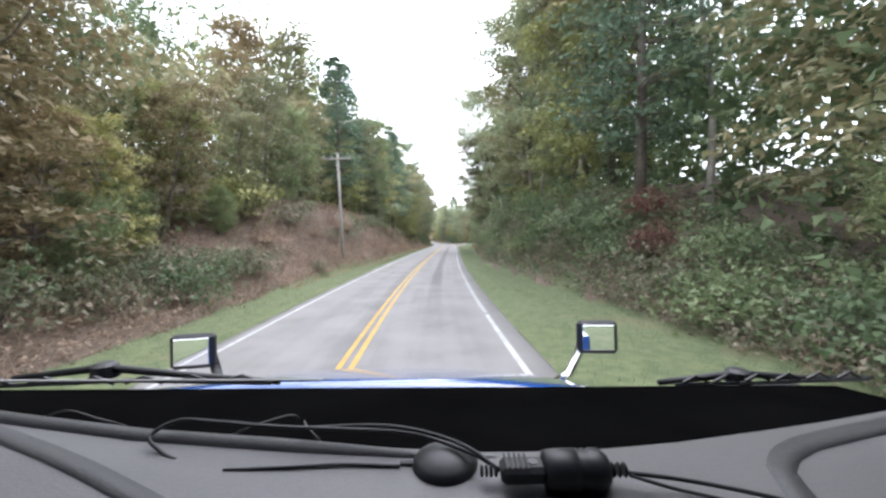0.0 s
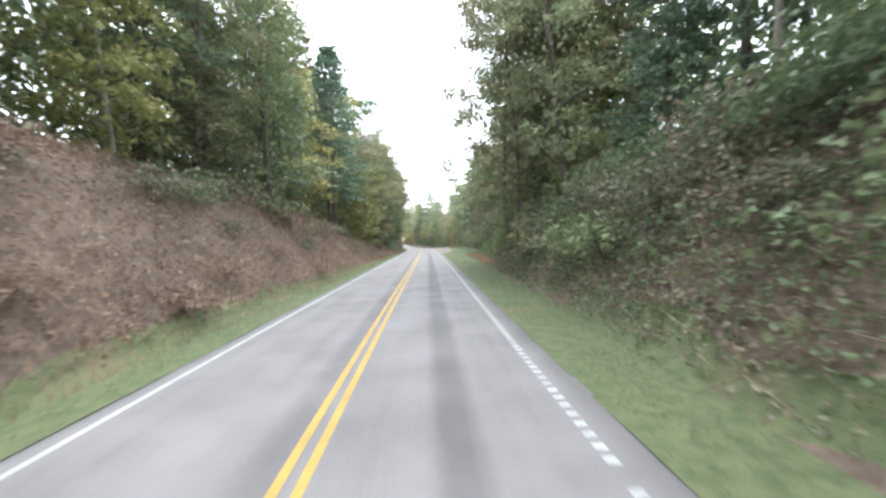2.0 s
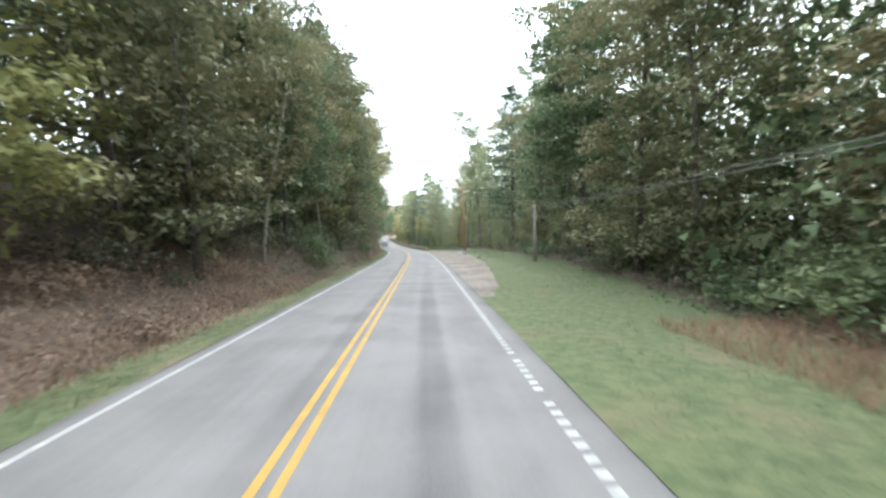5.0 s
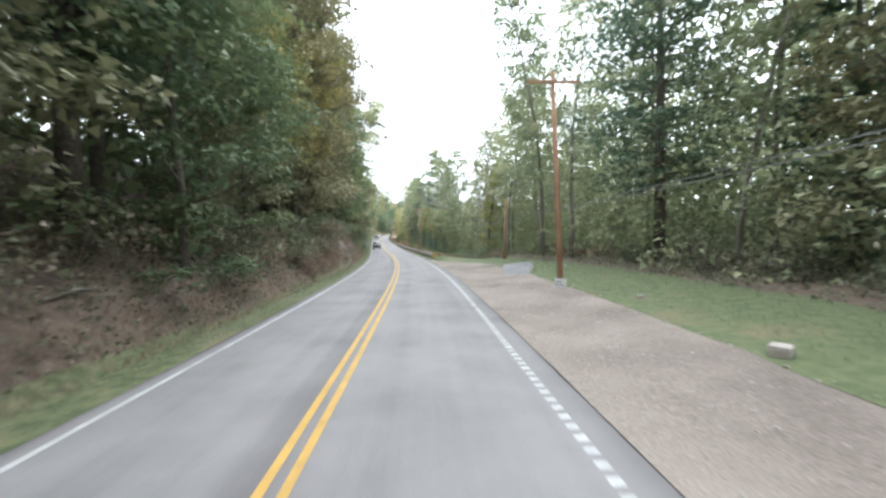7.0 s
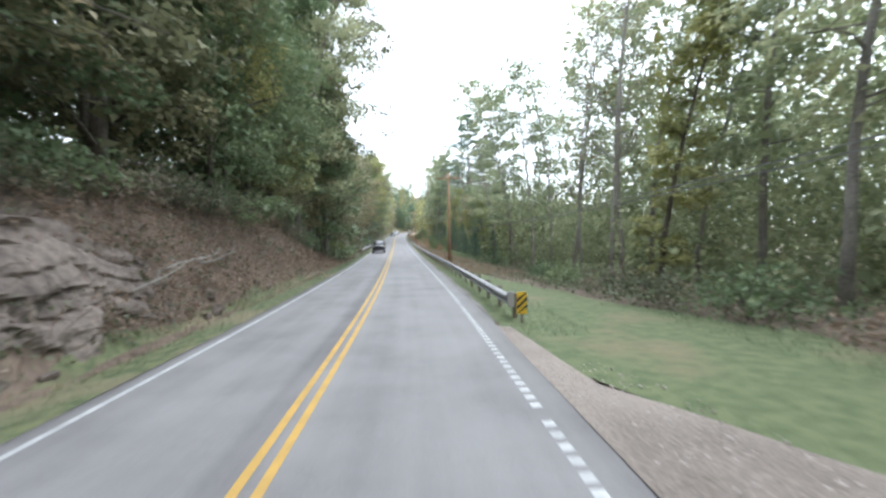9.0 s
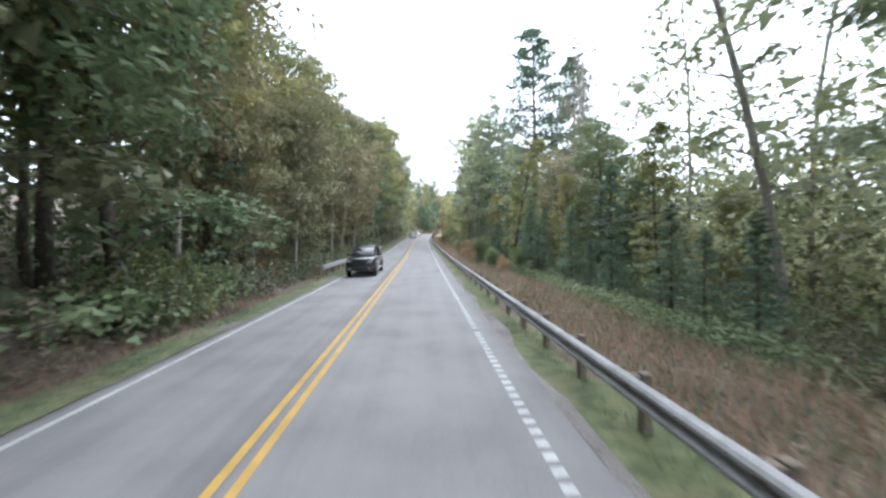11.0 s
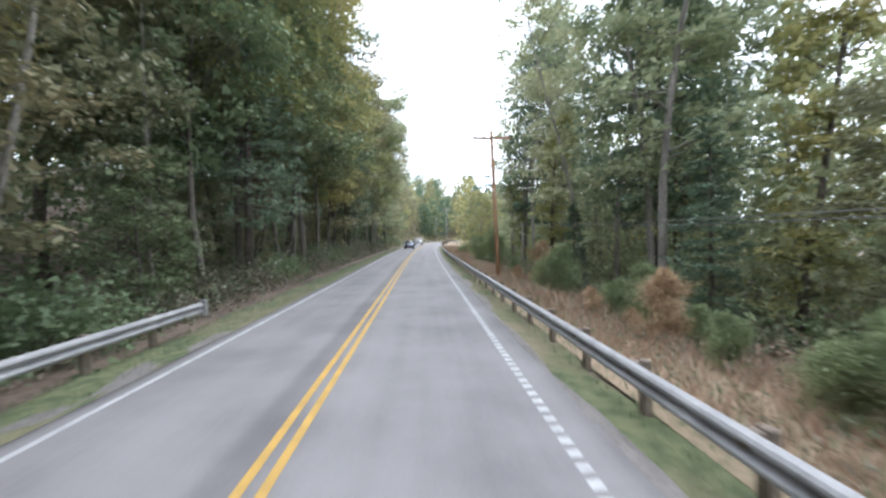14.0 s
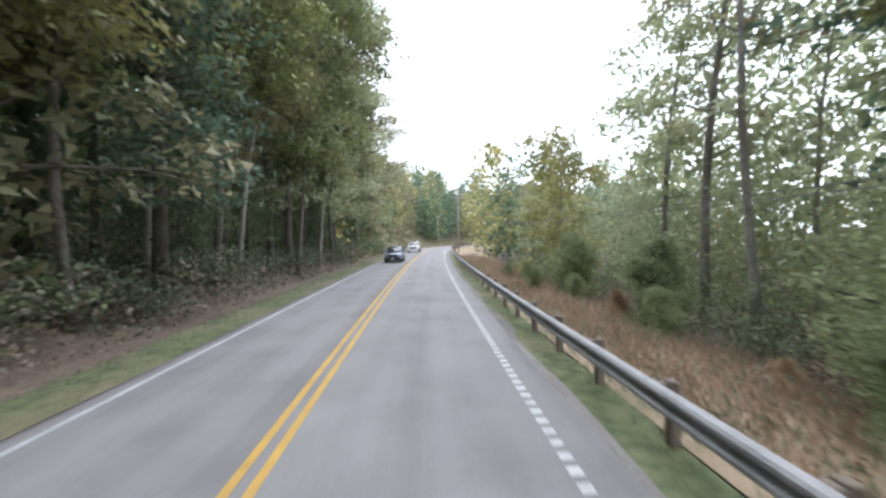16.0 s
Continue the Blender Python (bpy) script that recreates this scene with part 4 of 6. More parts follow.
for s in np.arange(140, 164, 2.2):
    plant(SHRUBS[pick(rng, olive=3, dry=2, green=1)], rng, s + rng.uniform(-1, 1), -VERGE_L(s) - BANK_WL(s) * rng.uniform(0.3, 1.0), 0.85)
for s in np.arange(159, 194, 1.7):
    plant(SHRUBS[pick(rng, olive=3, dry=1.5, green=2)], rng, s + rng.uniform(-0.7, 0.7), -VERGE_L(s) - rng.uniform(2.0, 3.2), 0.8)
for s, l in ((13.5, 9.6), (15, 10.2)):
    plant(SHRUBS["red"], rng, s, l, 0.62, -0.6)
for s, l, k in ((33, -11.5, 1.0), (35, -12.5, 1.2), (22, -10.5, 0.9)):
    plant(SAPLINGS["green"], rng, s, l, k)
plant(SHRUBS["yellow"], rng, 24, -10.8, 1.3)
for s in np.arange(2, 27, 3.2):
    plant(KINDS[pick(rng, edge_rust=3, edge_green=2, edge_yellow=0.6)], rng, s, -(10.0 + rng.uniform(0, 1.8)), 0.55)
for s in np.arange(4, 22, 2.6):
    plant(SHRUBS[pick(rng, olive=3, green=0.6, dry=2)], rng, s, -(VERGE_L(s) + rng.uniform(1.6, 3.4)), 1.0)
for s in np.arange(6, 72, 1.9):
    plant(SHRUBS[pick(rng, green=3, olive=3)], rng, s + rng.uniform(-0.7, 0.7), VERGE_R(s) + rng.uniform(0.9, 2.4), 0.85)
for s, l, k in ((6, -9.5, 1.0), (9, -10.5, 1.3), (13, -9.8, 1.1), (16, -11, 1.2), (3.5, 11, 1.2), (7, 11.5, 1.4), (0, -10.5, 1.2)):
    plant(SAPLINGS["green"], rng, s, l, k)
for s, l, k in ((81.2, 10.4, 1.35), (83.5, 11.4, 1.5), (90, 12.0, 1.0)):
    plant(SAPLINGS["green"], rng, s, l, k)
for s in np.arange(72, 116, 2.6):
    plant(SHRUBS[pick(rng, green=4, olive=1)], rng, s + rng.uniform(-0.8, 0.8), VERGE_R(s) + rng.uniform(2.0, 3.6), 1.1)
for s in np.arange(205, 345, 2.1):
    plant(SHRUBS[pick(rng, green=1.2, olive=4, yellow=0.3)], rng, s + rng.uniform(-0.8, 0.8), -(VERGE_L(s) + rng.uniform(1.2, 2.6)), rng.uniform(0.75, 1.15))
for s in np.arange(264, 345, 4.4):
    plant(KINDS["edge_green"], rng, s + rng.uniform(-1, 1), -(VERGE_L(s) + rng.uniform(2.6, 3.8)), 0.42)
# young pines beyond the guardrail, many of them dead
for s in list(np.arange(224, 262, 1.6)) + list(np.arange(262, 312, 2.9)):
    k = pick(rng, dead=6, green=0.8) if s < 250 else pick(rng, dead=2, green=2) if s < 285 else pick(rng, dead=1, green=3)
    plant(SAPLINGS[k], rng, s + rng.uniform(-0.8, 0.8), rng.uniform(7.0, 8.8), rng.uniform(0.6, 0.95) if s < 252 else rng.uniform(0.4, 0.6))

for s, l, k, kind in ((269.5, 8.2, 1.0, "dead"), (267.2, 8.3, 1.0, "green"), (289, 9.2, 1.3, "green"), (295, 8.6, 1.1, "green"), (302, 9.0, 1.2, "green"), (239.0, 7.2, 0.85, "dead"), (241.6, 7.6, 0.95, "dead"), (246, 7.5, 0.95, "dead"), (253, 8.0, 0.7, "dead"), (258.3, 7.7, 0.85, "dead"), (261, 9.0, 0.7, "green"), (231.5, 7.3, 0.7, "dead"), (233.5, 8.0, 0.65, "dead"), (224, 9.2, 0.85, "green"), (222, 9.9, 0.9, "dead")):
    plant(SAPLINGS[kind][:1], rng, s, l, k)

# far woods along the road's last stretch and behind it
def far_woods():
    r = np.random.default_rng(8)
    for k, key in enumerate(("green", "olive", "yellow", "pine")):
        g = Geo()
        for i in range(120):
            s = r.uniform(325, 500)
            l = r.uniform(9, 40) if r.random() < 0.25 else -(r.uniform(8, 30) if r.random() < 0.5 else r.uniform(30, 120))
            h = r.uniform(11, 19)
            base = np.array(ground_at(s, l))
            n = 130
            u = r.uniform(0.05, 1, n)
            a = r.uniform(0, 6.283, n)
            rad = (2.8 * np.sin(np.pi * np.clip(0.1 + 0.88 * u, 0, 1)) + 0.5) * np.sqrt(r.uniform(0.1, 1, n))
            g.leaves(np.stack([rad * np.cos(a), rad * np.sin(a), u * h], 1) + base, 1.0, r, 0.5)
        tagged(part("far_woods", g, LEAF[key]), "distant wooded slopes beside the road", "woods", kind="stuff")


far_woods()


def deep_wood(name, key, count, side, s0, s1, near, far, top, size, label, seed):
    """Foliage that fills the depth of the wood behind the trees of the edge."""
    r = np.random.default_rng(seed)
    pts = []
    for _ in range(count // 5):
        s, l = r.uniform(s0, s1), side * r.uniform(near, far)
        p = ground_at(s, l)
        z = top * r.random() ** 1.1
        for _ in range(5):
            q = r.normal(0, 1.0, 3)
            pts.append((p.x + q[0], p.y + q[1], p.z + max(0.1, z + 0.7 * q[2])))
    return tagged(part(name, Geo().leaves(pts, size, r, 0.4, 0.75), LEAF[key]), label, "woods", kind="stuff")


deep_wood("deep_wood", "green", 22000, -1, 44, 345, 14.5, 44, 22, 0.85, "dense green woods deep behind the edge trees", 201)
deep_wood("deep_wood", "olive", 15000, -1, 44, 345, 14, 40, 19, 0.8, "dense olive woods deep behind the edge trees", 202)
deep_wood("deep_wood", "rust", 1500, -1, 44, 345, 14, 34, 19, 0.8, "rusty leaves deep in the woods", 203)
deep_wood("deep_wood", "green", 22000, 1, -25, 112, 13, 38, 21, 0.8, "dense green woods deep behind the edge trees", 204)
deep_wood("deep_wood", "pale", 17000, 1, 100, 206, 20, 46, 18, 0.62, "dense green woods deep behind the edge trees", 205)
deep_wood("deep_wood", "pale", 7000, 1, 206, 256, 19, 46, 8, 0.6, "pale green woods deep behind the edge trees", 215)
deep_wood("deep_wood", "pale", 13000, 1, 256, 322, 19, 44, 17, 0.65, "pale green woods deep behind the edge trees", 216)
deep_wood("deep_wood", "green", 6000, -1, 42, 95, 13, 30, 20, 0.6, "dense green woods above the cut bank", 217)
deep_wood("deep_wood", "rust", 5000, -1, -25, 46, 12.5, 30, 10, 0.45, "rusty low woods above the cut bank", 220)
deep_wood("deep_wood", "olive", 12000, -1, -25, 46, 12.5, 34, 9, 0.5, "low olive woods above the cut bank", 219)
deep_wood("deep_wood", "yellow", 5000, -1, 40, 95, 12, 28, 16, 0.42, "yellowing leaves in the woods above the cut bank", 218)
deep_wood("deep_wood", "pale", 14000, 1, 100, 345, 17, 46, 9, 0.6, "dense olive woods deep behind the edge trees", 206)
for a, b, lo, k, seed in ((100, 150, 15, 20000, 221), (146, 210, 14.5, 15000, 222), (262, 322, 14.5, 11000, 223)):
    deep_wood("high_leaves", "pale", k, 1, a, b, lo, 24, 21, 0.30, "pale green leaves high among thin trunks", seed)
deep_wood("deep_wood", "olive", 8000, 1, 204, 260, 15.5, 24, 9, 0.36, "low olive woods beyond the guardrail", 233)
deep_wood("deep_wood", "yellow", 2500, 1, 204, 300, 14, 20, 8, 0.26, "yellow-green vines over low trees", 234)
deep_wood("deep_wood", "pale", 11000, 1, 150, 216, 22, 44, 16, 0.52, "pale green woods deep behind thin trunks", 235)
deep_wood("deep_wood", "olive", 8000, -1, -12, 17, 11, 24, 15, 0.36, "olive woods beside the first bank", 236)
deep_wood("understory", "olive", 20000, -1, 105, 330, 9.4, 18, 13, 0.25, "leafy boughs between the trunks", 210)
deep_wood("understory", "green", 20000, -1, 205, 332, 9.0, 17, 7.5, 0.24, "dark leafy understory between the trunks", 231)
deep_wood("understory", "green", 18000, -1, -20, 340, 10.5, 20, 6.5, 0.32, "dark leafy understory below the trees", 207)
deep_wood("understory", "green", 7000, 1, -20, 100, 11, 22, 6, 0.42, "dark leafy understory below the trees", 208)
deep_wood("deep_wood", "pale", 10000, 1, 95, 206, 26, 46, 22, 0.6, "pale green woods deep behind thin trunks", 232)
deep_wood("understory", "pale", 16000, 1, 95, 340, 13.5, 26, 6.0, 0.40, "dark leafy understory below the trees", 209)


def cover(name, pool, count, s0, s1, lo, hi, size, label, category, seed, lift=(0.0, 0.3), aspect=0.6, up=0.6):
    """Loose leaves or blades over a stretch of ground."""
    r = np.random.default_rng(seed)
    pts = []
    for _ in range(count):
        s = r.uniform(s0, s1)
        a, b = lo(s), hi(s)
        l = a + (b - a) * r.random()
        p = ground_at(s, l)
        pts.append((p.x, p.y, p.z + r.uniform(*lift)))
    g = Geo().leaves(pts, size, r, up, aspect, many=1 if aspect < 0.4 else 3)
    return tagged(part(name, g, LEAF[pool]), label, category, kind="stuff")


def stems(name, count, s0, s1, lo, hi, length, material, label, seed):
    """Thin dead canes that arch out of a bank."""
    r = np.random.default_rng(seed)
    g = Geo()
    for _ in range(count):
        s = r.uniform(s0, s1)
        l = lo(s) + (hi(s) - lo(s)) * r.random()
        p = ground_at(s, l)
        k = length * r.uniform(0.5, 1.4)
        d = Vector(r.normal(0, 0.5, 3)) + Vector((0, 0, 0.8))
        q = p + d.normalized() * k * 0.6
        e = q + (d + Vector(r.normal(0, 0.9, 3)) - Vector((0, 0, 0.9))).normalized() * k * 0.5
        g.tube([p, q, e], [0.011, 0.008, 0.003], 3, False)
    return tagged(part(name, g, material), label, "undergrowth", kind="stuff")


cover("dry_vines", "vine", 30000, -8, 112, lambda s: -VERGE_L(s) - 0.1, lambda s: -VERGE_L(s) - BANK_WL(s) - 1.8, 0.14, "dry brown vines and leaves on the cut bank", "undergrowth", 81, (0.0, 0.5))
stems("dry_canes", 5200, -6, 112, lambda s: -VERGE_L(s), lambda s: -VERGE_L(s) - BANK_WL(s) - 1, 0.9, LEAF["vine"], "thin dead canes on the cut bank", 82)
cover("bank_creeper", "creeper", 24000, -8, 86, lambda s: VERGE_R(s) - 0.1, lambda s: VERGE_R(s) + BANK_WR(s) + 1.8, 0.15, "olive and brown creepers on the steep bank", "undergrowth", 83, (0.0, 0.7))
stems("bank_canes", 3600, -6, 86, lambda s: VERGE_R(s), lambda s: VERGE_R(s) + BANK_WR(s) + 1, 0.9, LEAF["vine"], "thin dead canes on the steep bank", 84)
cover("bank_green", "green", 26000, -8, 86, lambda s: VERGE_R(s) + 0.2, lambda s: VERGE_R(s) + BANK_WR(s) + 1.8, 0.17, "green creeper leaves on the steep bank", "undergrowth", 95, (0.0, 0.9))
cover("far_undergrowth", "olive", 7000, 325, 470, lambda s: -VERGE_L(s) - 0.2, lambda s: -VERGE_L(s) - 22, 0.7, "low undergrowth on the far hillside", "undergrowth", 96, (0.0, 1.0))
cover("hanging_vines", "vine", 9000, 150, 164.5, lambda s: -VERGE_L(s) - 0.2, lambda s: -VERGE_L(s) - 3.2, 0.12, "brown roots and vines that hang over the rock", "undergrowth", 295, (0.0, 0.7))
cover("hanging_vines", "green", 5000, 152, 166, lambda s: -VERGE_L(s) - 0.9, lambda s: -VERGE_L(s) - 3.2, 0.13, "green vines that hang over the rock", "undergrowth", 296, (0.0, 0.8))
cover("hanging_vines", "vine", 9000, 170, 204, lambda s: -VERGE_L(s) - 0.1, lambda s: -VERGE_L(s) - 3.0, 0.12, "brown leaves and roots on the earth bank", "undergrowth", 297, (0.0, 0.45))
stems("bank_roots", 900, 150, 204, lambda s: -VERGE_L(s) - 0.3, lambda s: -VERGE_L(s) - 3, 1.3, LEAF["vine"], "bare roots and canes on the shaded bank", 298)
cover("bank_leaves", "creeper", 14000, 108, 205, lambda s: -VERGE_L(s) - 0.1, lambda s: -VERGE_L(s) - BANK_WL(s) - 1.5, 0.17, "brown leaves and creepers on the shaded bank", "undergrowth", 85, (0.0, 0.3))
stems("bank_roots", 1500, 108, 200, lambda s: -VERGE_L(s), lambda s: -VERGE_L(s) - BANK_WL(s) - 1, 0.9, LEAF["vine"], "bare roots and canes on the shaded bank", 86)
cover("forest_leaves", "creeper", 14000, 205, 325, lambda s: -VERGE_L(s) - 0.1, lambda s: -VERGE_L(s) - 7, 0.2, "fallen leaves and low plants under the trees", "undergrowth", 87, (0.0, 0.3))
cover("slope_weeds", "creeper", 26000, 186, 330, lambda s: 5.4, lambda s: 12.5, 0.10, "brown weeds on the slope beyond the guardrail", "undergrowth", 88, (0.0, 0.45), 0.6, 0.2)
cover("slope_bushes", "green", 9000, 203, 240, lambda s: 8.2, lambda s: 11.0, 0.13, "low dark green plants behind the guardrail", "undergrowth", 287, (0.0, 1.0))
cover("slope_bushes", "creeper", 20000, 200, 330, lambda s: 10.2, lambda s: 14.5, 0.15, "low olive bushes on the slope beyond the guardrail", "undergrowth", 288, (0.0, 1.3))
cover("slope_bushes", "green", 16000, 196, 330, lambda s: 11.2, lambda s: 15.5, 0.16, "low green bushes at the wood's edge beyond the guardrail", "undergrowth", 289, (0.0, 2.2))
cover("forest_plants", "creeper", 12000, 92, 200, lambda s: VERGE_R(s), lambda s: VERGE_R(s) + 7, 0.16, "low plants and dead leaves at the wood's edge", "undergrowth", 89, (0.0, 0.35))


def grass(name, count, s0, s1, lo, hi, label, seed, tall=0.09, width=0.009, kind="grass"):
    """Upright blades, each a thin leaning spike."""
    r = np.random.default_rng(seed)
    ss, us = r.uniform(s0, s1, count), r.random(count)
    base = np.array([ground_at(a, lo(a) + (hi(a) - lo(a)) * b) for a, b in zip(ss, us)])
    ang, h = r.uniform(0, 6.283, count), tall * r.uniform(0.5, 1.5, count)
    side = np.stack([np.cos(ang), np.sin(ang), 0 * ang], 1) * width
    tip = base + np.stack([r.normal(0, 0.4, count) * h, r.normal(0, 0.4, count) * h, 0.06 + h], 1)
    v = np.stack([base - side + [0, 0, 0.03], base + side + [0, 0, 0.03], tip], 1).reshape(-1, 3)
    return tagged(part(name, Geo().add(v, np.arange(3 * count).reshape(-1, 3)), LEAF[kind]), label, "grass", kind="stuff")


grass("grass_blades", 30000, 2, 190, lambda s: -3.68, lambda s: -VERGE_L(s) - 0.5, "short green grass blades of the verge", 91)
grass("grass_blades", 26000, 2, 108, lambda s: 4.1, lambda s: VERGE_R(s) + 0.5, "short green grass blades of the verge", 92)
grass("grass_blades", 9000, 104, 172, lambda s: 8.6, lambda s: VERGE_R(s) + 0.5, "patchy grass blades behind the pull-out", 93)
grass("grass_blades", 12000, 170, 330, lambda s: 4.5, lambda s: 6.2, "weedy grass blades under the guardrail", 97, 0.14)
grass("grass_blades", 14000, 190, 325, lambda s: -3.7, lambda s: -VERGE_L(s) + 0.5, "short green grass blades of the verge", 94)

grass("dry_grass", 16000, 72, 100, lambda s: 7.0 + 0.03 * (s - 72), lambda s: VERGE_R(s) + 2.2, "patch of tawny dry grass", 90, 0.30, 0.014, "straw")
grass("dry_weeds", 22000, 240, 330, lambda s: 5.3, lambda s: 10.4, "tall dry straw beyond the guardrail", 299, 0.30, 0.014, "straw")
grass("dry_weeds", 30000, 186, 330, lambda s: 5.3, lambda s: 10.8, "tall dry tawny weeds beyond the guardrail", 290, 0.38, 0.016, "straw")
grass("dry_weeds", 9000, 186, 330, lambda s: 5.2, lambda s: 11.5, "brown dead weeds beyond the guardrail", 291, 0.45, 0.016, "vine")
grass("grass_blades", 22000, 186, 330, lambda s: 5.0, lambda s: 9.5, "rough grass among the weeds beyond the guardrail", 294, 0.28, 0.014)
grass("dry_weeds", 9000, 20, 112, lambda s: -VERGE_L(s) + 0.4, lambda s: -VERGE_L(s) - 1.6, "tawny weeds at the foot of the bank", 292, 0.22, 0.012, "straw")
grass("dry_weeds", 9000, 108, 215, lambda s: -VERGE_L(s) + 0.5, lambda s: -VERGE_L(s) - 1.0, "dry weeds at the foot of the shaded bank", 293, 0.2, 0.012, "vine")


def pebbles(count, seed):
    """Loose stones of the pull-out."""
    r = np.random.default_rng(seed)
    g = Geo()
    for _ in range(count):
        s = r.uniform(106, 168)
        l = 4.1 + (float(np.interp(s, (104, 124, 140, 158, 170), (4.4, 7.3, 8.2, 8.2, 4.6))) - 4.1) * r.random() ** 0.8
        p = np.array(at(s, l, rise(s, l) + 0.075))
        k = 0.012 + 0.03 * r.random() ** 3
        o = r.normal(0, 0.25, (6, 3))
        v = (np.array([(1, 0, 0), (-1, 0, 0), (0, 1, 0), (0, -1, 0), (0, 0, 0.8), (0, 0, -0.8)]) + o) * k + p
        g.add(v, [(0, 2, 4), (2, 1, 4), (1, 3, 4), (3, 0, 4), (2, 0, 5), (1, 2, 5), (3, 1, 5), (0, 3, 5)])
    return tagged(part("pebbles", g, LITTER_WHITE), "loose pale stones on the gravel pull-out", "gravel", kind="stuff")


pebbles(2600, 98)


def bank_sapling(s, l, h, seed):
    """A thin young tree with few large pale leaves."""
    r = np.random.default_rng(seed)
    t = thing("sapling", "thin young tree with few pale green leaves", "sapling", m=place_at(s, l, 0.05))
    wood, leaf = Geo(), Geo()
    for k in range(3):
        p = limb_path(r, (0, 0, -0.1), (r.normal(0, 0.2), r.normal(0, 0.2), 1), h * r.uniform(0.7, 1.1), 5, 0, 0.08)
        wood.tube(p, [0.022, 0.019, 0.016, 0.012, 0.008, 0.004], 5)
        for c in p[2:]:
            q = limb_path(r, c, r.normal(0, 0.8, 3) + np.array([0, 0, 0.4]), 0.55, 2, 0, 0.1)
            wood.tube(q, [0.01, 0.007, 0.003], 4)
            leaf.leaves(np.array(q[-1]) + r.normal(0, 0.16, (5, 3)), 0.22, r, 0.6, 0.8, 0.1, 2)
    part("stem", wood, PALE_BARK, t)
    part("foliage", leaf, LEAF["green"], t)


for i, (s, l, h) in enumerate(((36, -6.6, 3.4), (38.5, -7.2, 2.8), (63, -6.8, 2.2), (46, 7.2, 2.4))):
    bank_sapling(s, l, h, 300 + i)

# ---- guardrails ----
W_FRONT = [(0.0, 0.43), (0.055, 0.455), (0.08, 0.49), (0.08, 0.52), (0.0, 0.575), (0.0, 0.605), (0.08, 0.66), (0.08, 0.69), (0.055, 0.725), (0.0, 0.75)]


def rail_panel(s0, s1, l, toward):
    """One W-shaped steel beam panel; toward: which way the road lies."""
    g, v = Geo(), []
    prof = W_FRONT + [(a - 0.012, z) for a, z in reversed(W_FRONT)]
    for s in (s0, (s0 + s1) / 2, s1):
        v += [tuple(at(s, l + toward * a, z - 0.03)) for a, z in prof]
    k = len(prof)
    f = [(i * k + j, i * k + (j + 1) % k, (i + 1) * k + (j + 1) % k, (i + 1) * k + j) for i in range(2) for j in range(k)]
    f += [tuple(range(k)), tuple(range(3 * k - 1, 2 * k - 1, -1))]
    return g.add(v, f)


post_geo = Geo().box(-0.06, -0.075, -0.6, 0.06, 0.075, 0.70, 0.010)
POST_MESH = post_geo.mesh("post", POST_WOOD)
BLOCK_MESH = Geo().box(-0.095, -0.07, 0.44, 0.075, 0.07, 0.72, 0.01).mesh("block", POST_WOOD)


def guardrail(s0, s1, l, toward, label):
    t = thing("guardrail", label, "guardrail")
    for s in np.arange(s0, s1 - 0.1, 3.81):
        part("beam", rail_panel(s, min(s + 3.84, s1), l, toward), STEEL, t)
    for s in np.arange(s0 + 0.25, s1, 1.905):
        m = Matrix.Translation(at(s, l - toward * 0.24)) @ Matrix.Rotation(heading(s) + random.uniform(-0.05, 0.05), 4, 'Z')
        for name, mesh, off in (("post", POST_MESH, 0.0), ("block", BLOCK_MESH, toward * 0.156)):
            ob = new(name, mesh)
            ob.parent = t
            ob.matrix_basis = m @ Matrix.Translation((off, 0, -0.03 if name == "block" else 0))
    return t


rail_right = guardrail(172.2, 405, 4.56, -1, "long galvanised guardrail on wooden posts beside the road")
rail_left = guardrail(222.5, 260.6, -4.72, 1, "galvanised guardrail with a worn top on wooden posts")
# a second beam doubles the start of the long rail, a turned-down end closes the short one
part("beam", rail_panel(172.2, 183.6, 4.50, -1), STEEL, rail_right)
end_geo = Geo().box(-0.04, -0.02, 0.34, 0.16, 0.05, 0.80, 0.01)
for rail, s, l in ((rail_right, 172.1, 4.52), (rail_left, 260.6, -4.72), (rail_left, 222.4, -4.72)):
    ob = part("end_plate", end_geo, STEEL, rail)
    ob.matrix_basis = Matrix.Translation(at(s, l)) @ Matrix.Rotation(heading(s), 4, 'Z')


